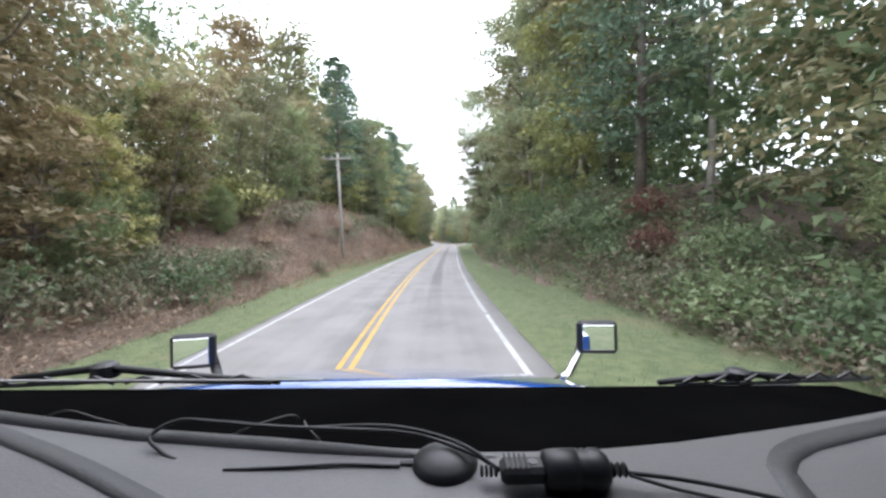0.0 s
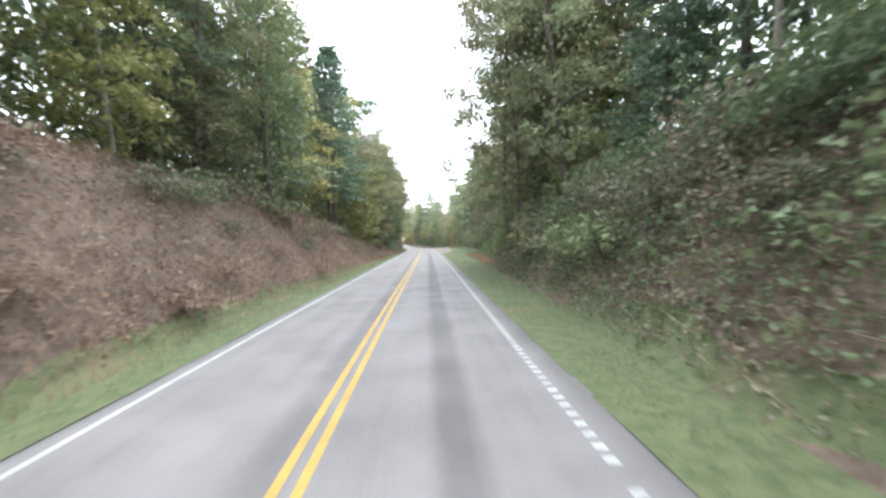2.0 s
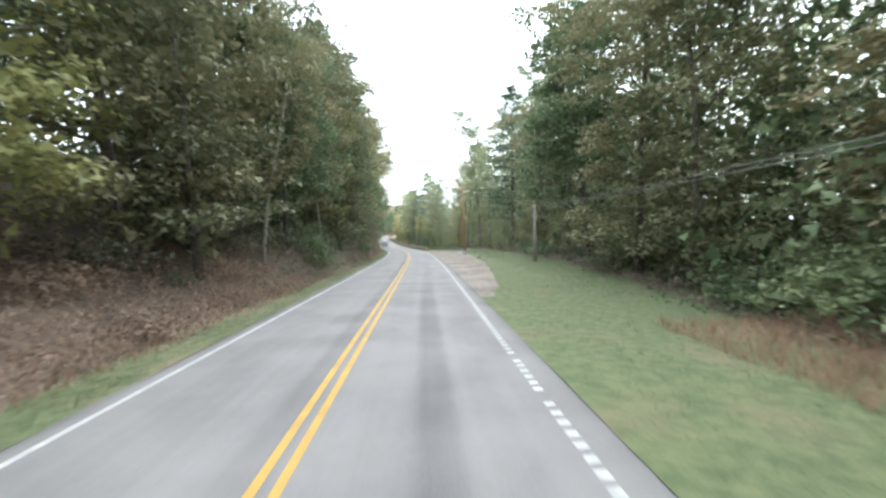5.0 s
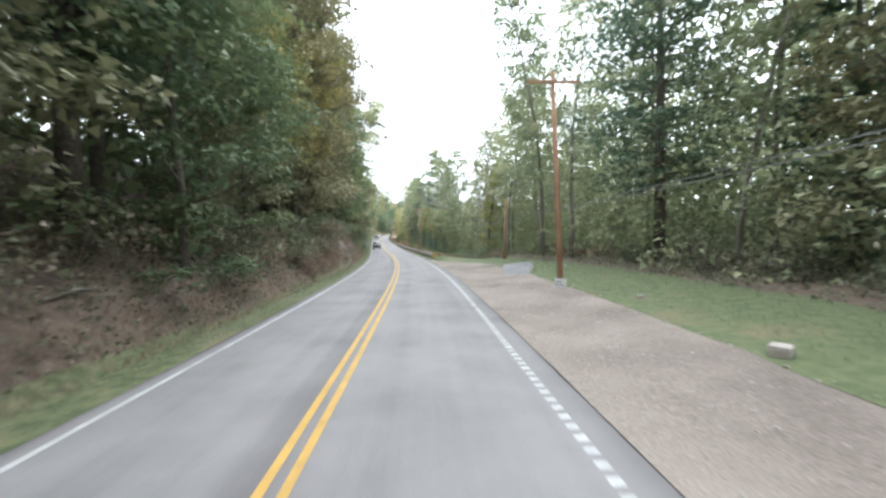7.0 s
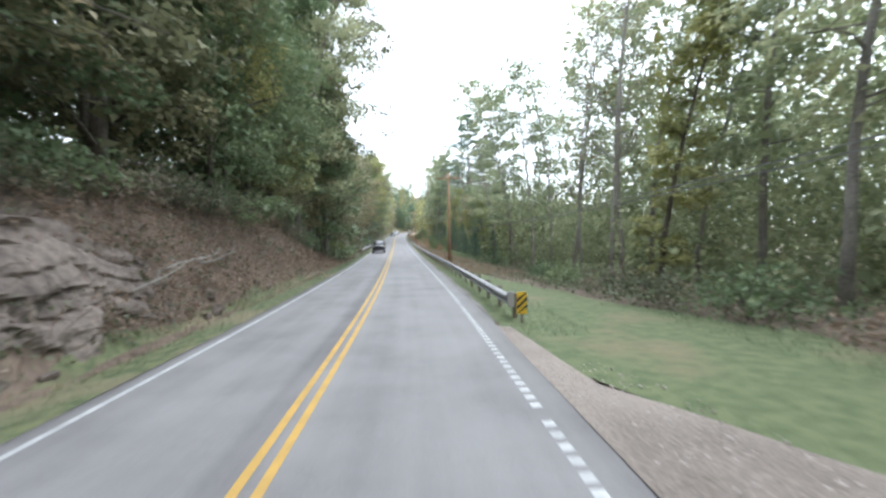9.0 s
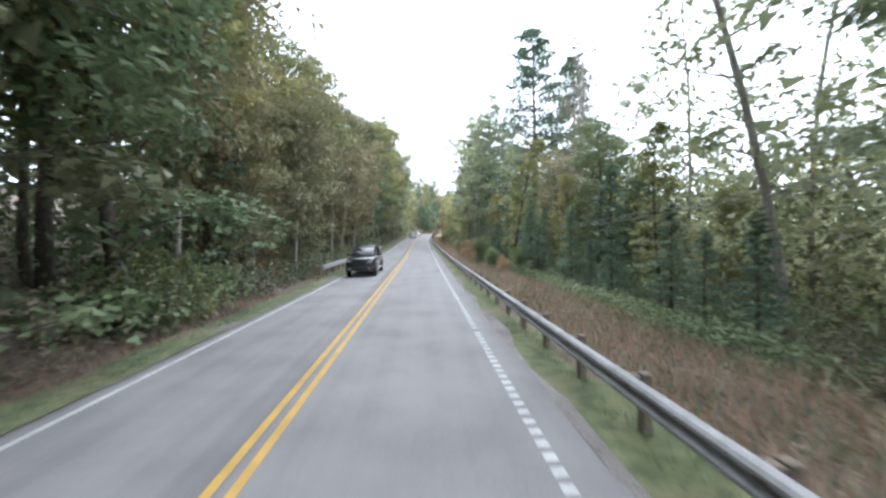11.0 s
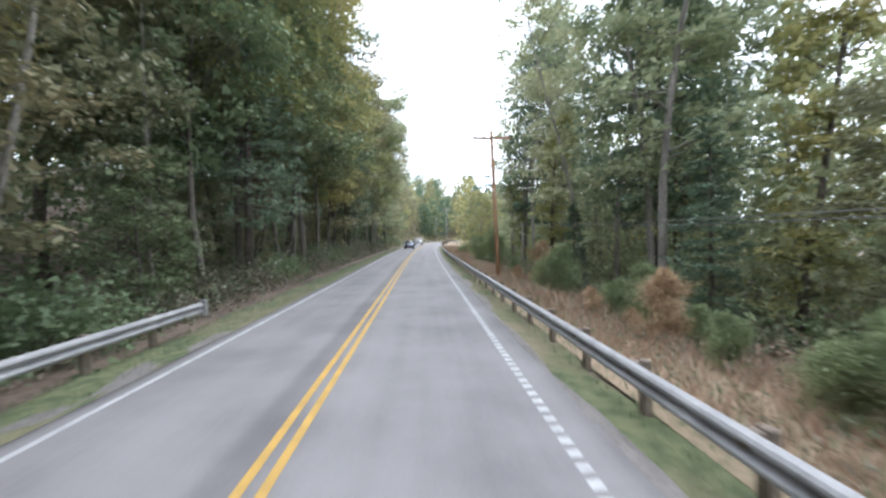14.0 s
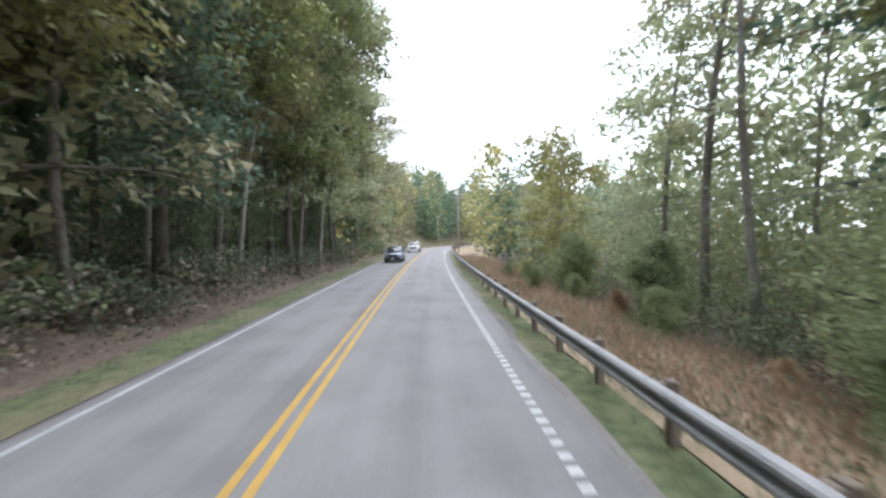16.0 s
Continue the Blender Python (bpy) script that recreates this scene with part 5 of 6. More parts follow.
def hazard_marker(s, l, face, slope, label, width=0.30, height=0.82, z=0.12, dull=False):
    """A panel with diagonal black stripes on a short post; slope: way the stripes fall."""
    t = thing("hazard_marker", label, "road sign", m=Matrix.Translation(at(s, l, -0.12)) @ Matrix.Rotation(heading(s) + radians(face), 4, 'Z'))
    part("post", Geo().box(-0.04, 0.01, -0.3, 0.04, 0.07, 0.5 + z, 0.005), POST_WOOD, t)
    part("panel", Geo().box(-width / 2, -0.008, z + 0.1, width / 2, 0.008, z + 0.1 + height, 0.004), FADED_YELLOW if dull else SIGN_YELLOW, t)
    n = 3 if height < 0.7 else 5
    for i in range(n):
        g = Geo()
        c = z + 0.1 + (i + 0.5) * height / n
        d, w = width * 0.45 * slope, height / n * 0.24
        lo, hi = z + 0.102, z + 0.098 + height
        q = [(-width / 2 + 0.004, c - d - w), (width / 2 - 0.004, c + d - w), (width / 2 - 0.004, c + d + w), (-width / 2 + 0.004, c - d + w)]
        q = [(x, min(max(y, lo), hi)) for x, y in q]
        g.add([(x, -0.0125, y) for x, y in q] + [(x, -0.0085, y) for x, y in q], [(0, 1, 2, 3), (7, 6, 5, 4), (0, 4, 5, 1), (1, 5, 6, 2), (2, 6, 7, 3), (3, 7, 4, 0)])
        part("stripe", g, SIGN_BLACK, t)
    return t


hazard_marker(171.7, 4.80, 0, 1, "yellow and black striped marker at the guardrail end", 0.30, 0.64, 0.22)
hazard_marker(221.6, -4.80, 0, -1, "faded yellow and black striped guardrail marker", 0.34, 0.80, 0.05, True)
sign = thing("road_sign", "grey back of a diamond road sign behind the guardrail", "road sign", m=Matrix.Translation(ground_at(255.5, -5.8)) @ Matrix.Rotation(heading(255) + radians(12), 4, 'Z'))
part("post", Geo().box(-0.03, -0.045, -0.4, 0.03, -0.012, 2.25, 0.006), SIGN_WHITE, sign, "pale steel channel post")
plate = Geo().box(-0.29, -0.006, -0.29, 0.29, 0.006, 0.29, 0.004)
part("panel", plate, surface("dull_aluminium", (0.10, 0.10, 0.10), (0.19, 0.19, 0.185), 0.6, 0.3, bump=0), sign).matrix_basis = Matrix.Translation((0, 0, 1.85)) @ Matrix.Rotation(radians(45), 4, 'Y')



# ---- poles and lines ----
def utility_pole(s, l, top, material, label, arm=True, turn=0.0, lean=(0, 0), thick=1.0):
    base = ground_at(s, l)
    h = at(s, l, top).z - base.z
    t = thing("utility_pole", label, "utility pole", "poles along the road", Matrix.Translation(base) @ Matrix.Rotation(heading(s) + radians(turn), 4, 'Z'))
    dx, dy = lean
    part("pole", Geo().tube([(0, 0, -0.5), (dx * 0.5, dy * 0.5, h * 0.5), (dx, dy, h)], [0.135 * thick, 0.118 * thick, 0.09 * thick], 12), material, t, smooth=True)
    if arm:
        part("crossarm", Geo().box(-1.15 + dx, dy - 0.17, h - 0.55, 1.15 + dx, dy - 0.06, h - 0.42, 0.01), material, t)
        for x in (-1.05, -0.45, 0.45, 1.05):
            part("insulator", Geo().lathe([(0.02, 0), (0.05, 0.02), (0.035, 0.06), (0.055, 0.08), (0.03, 0.14), (0.012, 0.15)], 10, at=(x + dx, dy - 0.115, h - 0.42)), GLASSY, t)
        for x in (-0.55, 0.55):
            part("brace", Geo().tube([(x + dx, dy - 0.12, h - 0.5), (dx, dy - 0.11, h - 1.15)], 0.015, 5), STEEL, t)
    return t


utility_pole(32.6, -6.5, 9.8, POLE_GREY, "weathered grey utility pole with a crossarm", lean=(-0.25, 0))
utility_pole(120, 10.6, 5.0, POLE_GREY, "short weathered grey pole beside the pull-out", False)
utility_pole(142.15, 7.80, 9.7, POLE_BROWN, "reddish-brown utility pole with a crossarm", lean=(-0.3, 0))
utility_pole(162, 10.55, 6.3, POLE_BROWN, "short reddish leaning utility pole", False, lean=(0.25, 0))
utility_pole(197, 5.9, 8.5, POLE_BROWN, "reddish-brown utility pole behind the guardrail")
utility_pole(242, 11.6, 3.1, POLE_GREY, "short weathered pole among the trees", False, thick=0.62)
utility_pole(272.3, 6.35, 8.9, POLE_BROWN, "reddish-brown utility pole with a crossarm behind the guardrail", lean=(-0.3, 0))
utility_pole(285, 11.2, 3.8, POLE_GREY, "short weathered pole among the trees", False, thick=0.62)
utility_pole(345, 5.6, 9.2, POLE_GREY, "pale utility pole with a crossarm far along the road")
utility_pole(398, -6.6, 9.2, POLE_GREY, "pale utility pole far along the road")


def overhead_line(ends, sag, radius, label, material=CABLE):
    """One object for each span between two poles."""
    for (s0, l0, z0), (s1, l1, z1) in zip(ends, ends[1:]):
        a, b = at(s0, l0, z0), at(s1, l1, z1)
        g = Geo().tube([a.lerp(b, k / 10) - Vector((0, 0, sag * 4 * (k / 10) * (1 - k / 10))) for k in range(11)], radius, 4, False)
        tagged(part("overhead_line", g, material), label, "overhead line", "lines between the poles")


# telephone cables, their grey painted in for reflected sky
for dz in (0.0, 0.17):
    overhead_line(((60, 13.5, 4.9 + dz), (120, 10.5, 4.5 + dz), (161, 10.3, 4.25 + dz), (202, 10.8, 3.5 + dz), (242, 11.5, 2.75 + dz), (285, 11.1, 3.4 + dz), (330, 10.8, 4.0 + dz), (398, 10.5, 4.5 + dz)), 0.35, 0.022, "telephone cable with sky sheen painted grey, sagging between short poles", SHEEN_CABLE)
for dx in (-1.05, 1.05):
    overhead_line(((32.6, -6.7 + dx, 9.5), (141.5, 7.65 + dx, 9.4), (197, 5.9 + dx, 8.2), (271.5, 6.6 + dx, 8.6), (345, 5.6 + dx, 8.9), (398, -6.6 + dx, 8.9)), 0.8, 0.010, "thin power line between the pole crossarms")

# small board at the foot of the pole
board = thing("notice_board", "small white notice board at the pole's foot", "sign", m=Matrix.Translation(ground_at(141.6, 7.50)) @ Matrix.Rotation(heading(141) + radians(-8), 4, 'Z') @ Matrix.Rotation(radians(9), 4, 'Y'))
part("stake", Geo().box(-0.02, 0.01, -0.2, 0.02, 0.04, 0.5, 0.003), POST_WOOD, board)
part("panel", Geo().box(-0.25, -0.01, 0.13, 0.25, 0.01, 0.51, 0.004), SIGN_WHITE, board)
for i in range(2):
    part("bar", Geo().box(-0.20, -0.015, 0.21 + 0.12 * i, 0.18 - 0.1 * i, -0.0105, 0.26 + 0.12 * i), STEEL, board, "grey bar of unreadable writing")


# ---- rock cut, stones and dead wood ----
def rock_block(r, w, d, h, cuts=4):
    """A weathered block: a subdivided box whose skin is broken by noise and bedding."""
    bm = bmesh.new()
    bmesh.ops.create_cube(bm, size=1.0)
    bmesh.ops.subdivide_edges(bm, edges=bm.edges[:], cuts=cuts, use_grid_fill=True)
    o = Vector(r.uniform(-50, 50, 3))
    for v in bm.verts:
        p = Vector((v.co.x * w, v.co.y * d, (v.co.z + 0.5) * h))
        n = v.co.normalized()
        k = 0.16 * noise.noise(p * 0.9 + o) + 0.09 * noise.noise(p * 2.6 + o) + 0.05 * math.sin(9 * p.z + 3 * noise.noise(p * 0.5 + o))
        v.co = p + Vector((n.x, n.y, n.z * 0.6)) * k * min(1.0, 1.6 * min(w, d, h))
    pts = [tuple(v.co) for v in bm.verts]
    f = [tuple(v.index for v in q.verts) for q in bm.faces]
    bm.free()
    return Geo().add(pts, f)


def rock_cut():
    """A broken face: tilted beds split into blocks that step in and out, with rubble at the foot."""
    r = np.random.default_rng(17)
    t = thing("rock_face", "dark cracked brown sandstone face of the road cut", "rock face")
    steps = r.uniform(-0.15, 0.15, (64, 64))
    g, v = Geo(), []
    ss, zs = np.arange(160.5, 190.01, 0.13), np.arange(-0.3, 4.3, 0.11)
    for s in ss:
        high = float(np.interp(s, (160, 163, 165, 170.5, 173, 180, 190), (0.6, 1.4, 3.6, 3.4, 2.0, 1.1, 0.6)))
        for z in zs:
            z = z * high / 4.2
            q = Vector((s * 0.55, z * 0.7, 3.0))
            bed = z * 1.9 + 0.22 * (s - 160) + 0.9 * noise.noise(q)
            blk = (s - 160) / 1.7 + 0.8 * noise.noise(q + Vector((9, 4, 1))) + 1.7 * steps[int(bed) % 64, 63]
            crack = min(bed % 1.0, 1 - bed % 1.0, 0.9 * (blk % 1.0), 0.9 - 0.9 * (blk % 1.0))
            out = steps[int(bed) % 64, int(blk) % 60] - 0.13 * max(0.0, 1 - crack / 0.07) + 0.22 * noise.noise(q * 1.3) + 0.10 * noise.noise(Vector((s * 2.1, z * 2.6, 7))) + 0.05 * noise.noise(Vector((s * 5.3, z * 6.1, 2)))
            l = VERGE_L(s) + float(np.interp(s, (171, 177), (0.05, 0.4))) + 0.42 * z - out * min(1.0, 0.3 + z) + (0.5 if z > 0.93 * high else 0.0) + (1.2 if s in (ss[0], ss[-1]) else 0.0)
            v.append(tuple(at(s, -l, z - 0.12)))
    k = len(zs)
    g.add(v, [(i * k + j, i * k + j + 1, (i + 1) * k + j + 1, (i + 1) * k + j) for i in range(len(ss) - 1) for j in range(k - 1)])
    part("face", g, ROCK, t)
    for i in range(9):
        s = r.uniform(164, 186)
        ob = part("rock", rock_block(r, r.uniform(0.15, 0.4), r.uniform(0.2, 0.5), r.uniform(0.1, 0.25), 3), ROCK, t)
        ob.matrix_basis = Matrix.Translation(ground_at(s, -(VERGE_L(s) + r.uniform(0.0, 0.7)), 0.05)) @ Euler((r.normal(0, 0.2), r.normal(0, 0.2), r.uniform(0, 6))).to_matrix().to_4x4()
    return t


rock_cut()


def stone(s, l, size, seed, label="pale stone lying on the grass"):
    r = np.random.default_rng(seed)
    ob = part("stone", rock_block(r, size, size * 0.8, size * 0.6, 2), LITTER_WHITE)
    ob.matrix_basis = place_at(s, l, 0.03 - 0.05, r.uniform(0, 360))
    return tagged(ob, label, "stone", "stones by the pull-out")


for i, (s, l, k) in enumerate(((132, 8.0, 0.35), (134, 13.2, 0.55), (131.5, 13.4, 0.30), (138, 9.0, 0.22), (127, 7.8, 0.25), (146, 9.4, 0.2), (150, 11.2, 0.25), (129.5, 8.6, 0.18))):
    stone(s, l, k, 30 + i)


def dead_branch(s, l, length, yaw, tilt, seed, thick=0.05, label="grey dead branch lying on the bank"):
    r = np.random.default_rng(seed)
    p = limb_path(r, (0, 0, 0.06), (math.cos(radians(tilt)), 0, math.sin(radians(tilt))), length, 6, 0.02, 0.12)
    g = Geo().tube(p, [thick * (1 - 0.13 * i) for i in range(7)], 6)
    for i in (2, 3, 4, 5):
        g.tube(limb_path(r, p[i], r.normal(0, 0.6, 3) + np.array([0.5, 0, 0.3]), length * 0.3, 3, 0.05, 0.2), [thick * 0.4, thick * 0.3, thick * 0.2, 0.006], 4)
    ob = part("dead_branch", g, PALE_BARK, smooth=True)
    ob.matrix_basis = place_at(s, l, 0.0, yaw + math.degrees(heading(s)))
    return tagged(ob, label, "dead wood", "dead wood on the bank")


for i, (s, l, k, yaw, tilt) in enumerate(((171, -5.6, 2.0, 70, 8), (173, -5.9, 2.6, 95, 4), (172.5, -5.3, 1.6, 120, 3), (175.5, -6.0, 2.2, 60, 12), (170, -5.8, 1.8, 85, 5), (149, -8.3, 4.0, 15, 20), (151.5, -7.2, 2.8, 30, 65), (130, -7.0, 2.4, 40, 10), (134, -6.6, 2.0, 80, 6),
                                          (271, -7.4, 3.0, 70, 25), (276, -7.0, 2.6, 110, 30), (279, -7.4, 2.4, 60, 40), (286, -7.8, 3.0, 80, 35), (66, -7.0, 2.2, 70, 10), (88, -7.6, 2.0, 100, 8), (123, -6.4, 1.6, 20, 5))):
    dead_branch(s, l, k, yaw, tilt, 60 + i)
for i, (s, l) in enumerate(((236, -7.2), (246, -8.2), (251, -8.8), (241, -9.3), (229, -8.6), (258, -8.2), (281, -8.8), (287, -9.5), (293, -9.2), (299, -8.6), (303, -10))):
    h = 13 + (i % 4)
    r = np.random.default_rng(100 + i)
    t = thing("tree", "slender pale trunk with a small high crown", "tree", m=place_at(s, l, 0.1))
    p = limb_path(r, (0, 0, -0.3), (r.normal(0, 0.05), r.normal(0, 0.05), 1), h, 7, 0, 0.04)
    part("trunk", Geo().tube(p, [0.13 - 0.015 * k for k in range(8)], 7), PALE_BARK, t, smooth=True)
    g = Geo()
    for c in p[4:]:
        for k in range(4):
            g.leaves(r.normal(size=(44, 3)) * 0.6 + np.array(c) + r.normal(0, 1.1, 3), 0.24, r, 0.5, 0.75)
    part("crown", g, LEAF["olive"], t)


# ---- vehicles on the road ----
def loft(sections):
    g, v = Geo(), []
    k = len(sections[0])
    for sec in sections:
        v += sec
    f = [(i * k + j, i * k + (j + 1) % k, (i + 1) * k + (j + 1) % k, (i + 1) * k + j) for i in range(len(sections) - 1) for j in range(k)]
    f += [tuple(range(k - 1, -1, -1)), tuple(range((len(sections) - 1) * k, len(sections) * k))]
    return g.add(v, f)


def ring(y, hw, z0, z1, top=0.86, r=0.12):
    """A rounded body section at y."""
    return [(-hw * 0.92, y, z0), (hw * 0.92, y, z0), (hw, y, z0 + r), (hw, y, z1 - r * 1.4), (hw * (top + 1) / 2, y, z1 - r * 0.4), (hw * top * 0.9, y, z1), (-hw * top * 0.9, y, z1), (-hw * (top + 1) / 2, y, z1 - r * 0.4), (-hw, y, z1 - r * 1.4), (-hw, y, z0 + r)]


def car(name, label, category, m, paint, length, half, belt, roof, nose, hood_end, roof_start, roof_end, tail, clear, wheel):
    """A road vehicle that faces along +y; nose..tail are stations in metres from the front backwards."""
    t = thing(name, label, category, m=m)
    Y = lambda d: length / 2 - d
    part("body", loft([ring(Y(0.0), half * 0.86, clear + 0.12, nose, 0.9), ring(Y(0.12), half * 0.95, clear, nose + 0.06), ring(Y(0.7), half, clear, (nose + belt) / 2 + 0.04), ring(Y(hood_end), half, clear, belt), ring(Y(length * 0.6), half, clear, belt + 0.03),
                       ring(Y(length - 0.15), half * 0.97, clear + 0.05, belt + 0.02), ring(Y(length), half * 0.88, clear + 0.18, belt - 0.06)]), paint, t, smooth=True)
    zb, tw = belt - 0.06, half * 0.74
    sec = lambda d, w, z: [(-w, Y(d), zb), (w, Y(d), zb), (w * 0.98, Y(d), (zb + z) / 2), (w * 0.9, Y(d), z - 0.05), (w * 0.78, Y(d), z), (-w * 0.78, Y(d), z), (-w * 0.9, Y(d), z - 0.05), (-w * 0.98, Y(d), (zb + z) / 2)]
    cabin = part("cabin_glass", loft([sec(hood_end + 0.02, half * 0.88, zb + 0.04), sec(roof_start, half * 0.86, roof - 0.03), sec(roof_end, half * 0.86, roof - 0.03), sec(tail, half * 0.86, zb + 0.10)]), CAR_GLASS, t, "dark tinted windows", smooth=True)
    part("roof", loft([[(-tw * 0.93, Y(roof_start), roof - 0.045), (tw * 0.93, Y(roof_start), roof - 0.045), (tw * 0.85, Y(roof_start), roof), (-tw * 0.85, Y(roof_start), roof)],
                       [(-tw * 1.06, Y(roof_start + 0.3), roof - 0.045), (tw * 1.06, Y(roof_start + 0.3), roof - 0.045), (tw * 0.92, Y(roof_start + 0.3), roof + 0.025), (-tw * 0.92, Y(roof_start + 0.3), roof + 0.025)],
                       [(-tw * 1.06, Y(roof_end), roof - 0.045), (tw * 1.06, Y(roof_end), roof - 0.045), (tw * 0.92, Y(roof_end), roof + 0.02), (-tw * 0.92, Y(roof_end), roof + 0.02)]]), paint, t, smooth=True)
    for sx in (-1, 1):
        for a, b, za, zc in ((hood_end + 0.05, roof_start, zb + 0.02, roof - 0.02), (tail - 0.05, roof_end, zb + 0.1, roof - 0.02), ((roof_start + roof_end) / 2, (roof_start + roof_end) / 2 + 0.02, zb, roof - 0.02)):
            part("pillar", Geo().tube([(sx * half * 0.885, Y(a), za), (sx * half * 0.80, Y(b), zc)], 0.04, 6), paint, t)
        part("headlight", Geo().box(sx * half * 0.70 - 0.17, Y(0.16), nose - 0.20, sx * half * 0.70 + 0.17, Y(-0.01), nose - 0.03, 0.03), LENS, t)
        part("tail_light", Geo().box(sx * half * 0.80 - 0.10, Y(length + 0.01), belt - 0.42, sx * half * 0.80 + 0.10, Y(length - 0.12), belt - 0.10, 0.03), TAIL, t)
        part("door_mirror", Geo().box(sx * (half + 0.10) - 0.11, Y(hood_end + 0.5), belt + 0.02, sx * (half + 0.10) + 0.11, Y(hood_end + 0.34), belt + 0.19, 0.03), paint, t)
        for d in (0.95, length - 1.05):
            tyre = part("wheel", Geo().lathe([(wheel * 0.60, -0.11), (wheel * 0.95, -0.11), (wheel, -0.07), (wheel, 0.07), (wheel * 0.95, 0.11), (wheel * 0.60, 0.11)], 24, 'x', (sx * (half - 0.08), Y(d), wheel)), RUBBER, t)
            part("rim", Geo().lathe([(wheel * 0.62, -0.10), (wheel * 0.60, 0.115 * sx), (wheel * 0.25, 0.06 * sx), (wheel * 0.1, 0.10 * sx)], 20, 'x', (sx * (half - 0.08), Y(d), wheel)), STEEL, tyre)
    grille = part("grille", Geo().box(-half * 0.50, Y(0.02), clear + 0.32, half * 0.50, Y(-0.03), nose - 0.03, 0.01), BLACK_PLASTIC, t)
    for i in range(3):
        z = clear + 0.38 + i * (nose - clear - 0.42) / 3
        part("grille_bar", Geo().box(-half * 0.46, Y(-0.025), z, half * 0.46, Y(-0.04), z + 0.025, 0.004), CHROME if paint is CAR_WHITE else BLACK_PLASTIC, grille)
    part("bumper", Geo().box(-half * 0.90, Y(0.12), clear - 0.02, half * 0.90, Y(-0.05), clear + 0.26, 0.04), BLACK_PLASTIC if paint is not CAR_WHITE else paint, t)
    if paint is not CAR_DARK:
        part("number_plate", Geo().box(-0.15, Y(-0.055), clear + 0.08, 0.15, Y(-0.065), clear + 0.2), SIGN_WHITE, t)
    return t


def on_road(s, l):
    return Matrix.Translation(at(s, l, -0.0072 * abs(l))) @ Matrix.Rotation(heading(s) + math.pi, 4, 'Z')


pickup = car("pickup_truck", "dark charcoal crew-cab pickup truck driving in the oncoming lane", "pickup truck", on_road(224.0, -2.02), CAR_DARK, 5.7, 0.95, 1.29, 1.97, 1.17, 1.50, 2.12, 3.95, 4.15, 0.45, 0.42)
# flared arches, running boards, tailgate edge and a bright hood front
for sx in (-1, 1):
    for y in (5.7 / 2 - 0.95, -5.7 / 2 + 1.05):
        arch = [[(sx * (0.95 + w), y + 0.52 * math.cos(a), 0.42 + 0.52 * math.sin(a)) for w in (-0.03, 0.035, 0.04)] + [(sx * 0.985, y + 0.45 * math.cos(a), 0.42 + 0.45 * math.sin(a))] for a in np.linspace(0.0, math.pi, 11)]
        g = Geo()
        g.add([p for row in arch for p in row], [(4 * i + k, 4 * i + k + 1, 4 * i + k + 5, 4 * i + k + 4) for i in range(10) for k in range(3)])
        part("wheel_arch", g, BLACK_PLASTIC, pickup, smooth=True)
    part("running_board", Geo().box(sx * 0.96 - 0.07, -1.1, 0.40, sx * 0.96 + 0.07, 1.3, 0.47, 0.02), STEEL, pickup)
    part("bed_rail", Geo().box(sx * 0.88 - 0.06, -2.75, 1.24, sx * 0.88 + 0.06, -1.25, 1.36, 0.02), CAR_DARK, pickup)
    part("fog_lamp", Geo().box(sx * 0.62 - 0.08, 2.88, 0.52, sx * 0.62 + 0.08, 2.92, 0.60, 0.01), LENS, pickup)
part("hood_front", Geo().box(-0.62, 2.80, 1.06, 0.62, 2.875, 1.13, 0.02), CAR_DARK, pickup)
car("hatchback", "pale blue hatchback car in the oncoming lane", "car", on_road(324.0, -1.75), CAR_BLUE, 4.2, 0.88, 0.98, 1.55, 0.78, 1.05, 1.85, 3.4, 4.05, 0.22, 0.32)
car("sport_utility_car", "white sport utility car in the oncoming lane", "car", on_road(347.5, -1.75), CAR_WHITE, 4.7, 0.94, 1.12, 1.74, 0.95, 1.25, 2.0, 3.9, 4.55, 0.28, 0.36)

# ---- the blue truck whose cab carries the camera at the start ----
EYE = 2.45
truck = thing("semi_truck", "blue highway truck with a grey dashboard, standing in its lane", "truck", m=Matrix.Translation(at(0, 1.634)) @ Matrix.Rotation(heading(0), 4, 'Z'))
XC = -0.13


def tilt(x):
    return -0.036 * x


def grid_part(name, rows, material, parent, label="", thick=0.0):
    """A smooth skin through rows of points; with a thickness it gets a back and closed edges."""
    g, k = Geo(), len(rows[0])
    pts = [p for r in rows for p in r]
    f = [(i * k + j, i * k + j + 1, (i + 1) * k + j + 1, (i + 1) * k + j) for i in range(len(rows) - 1) for j in range(k - 1)]
    if thick:
        n = len(pts)
        low = [(x, y, z - thick) for x, y, z in pts]
        m = len(rows)
        f2 = [tuple(a + n for a in reversed(q)) for q in f]
        rim = [i * k for i in range(m)] + [(m - 1) * k + j for j in range(1, k)] + [i * k + k - 1 for i in range(m - 2, -1, -1)] + [j for j in range(k - 2, 0, -1)]
        f3 = [(rim[i], rim[(i + 1) % len(rim)], rim[(i + 1) % len(rim)] + n, rim[i] + n) for i in range(len(rim))]
        g.add(pts + low, f + f2 + f3)
    else:
        g.add(pts, f)
    return part(name, g, material, parent, label, smooth=True)


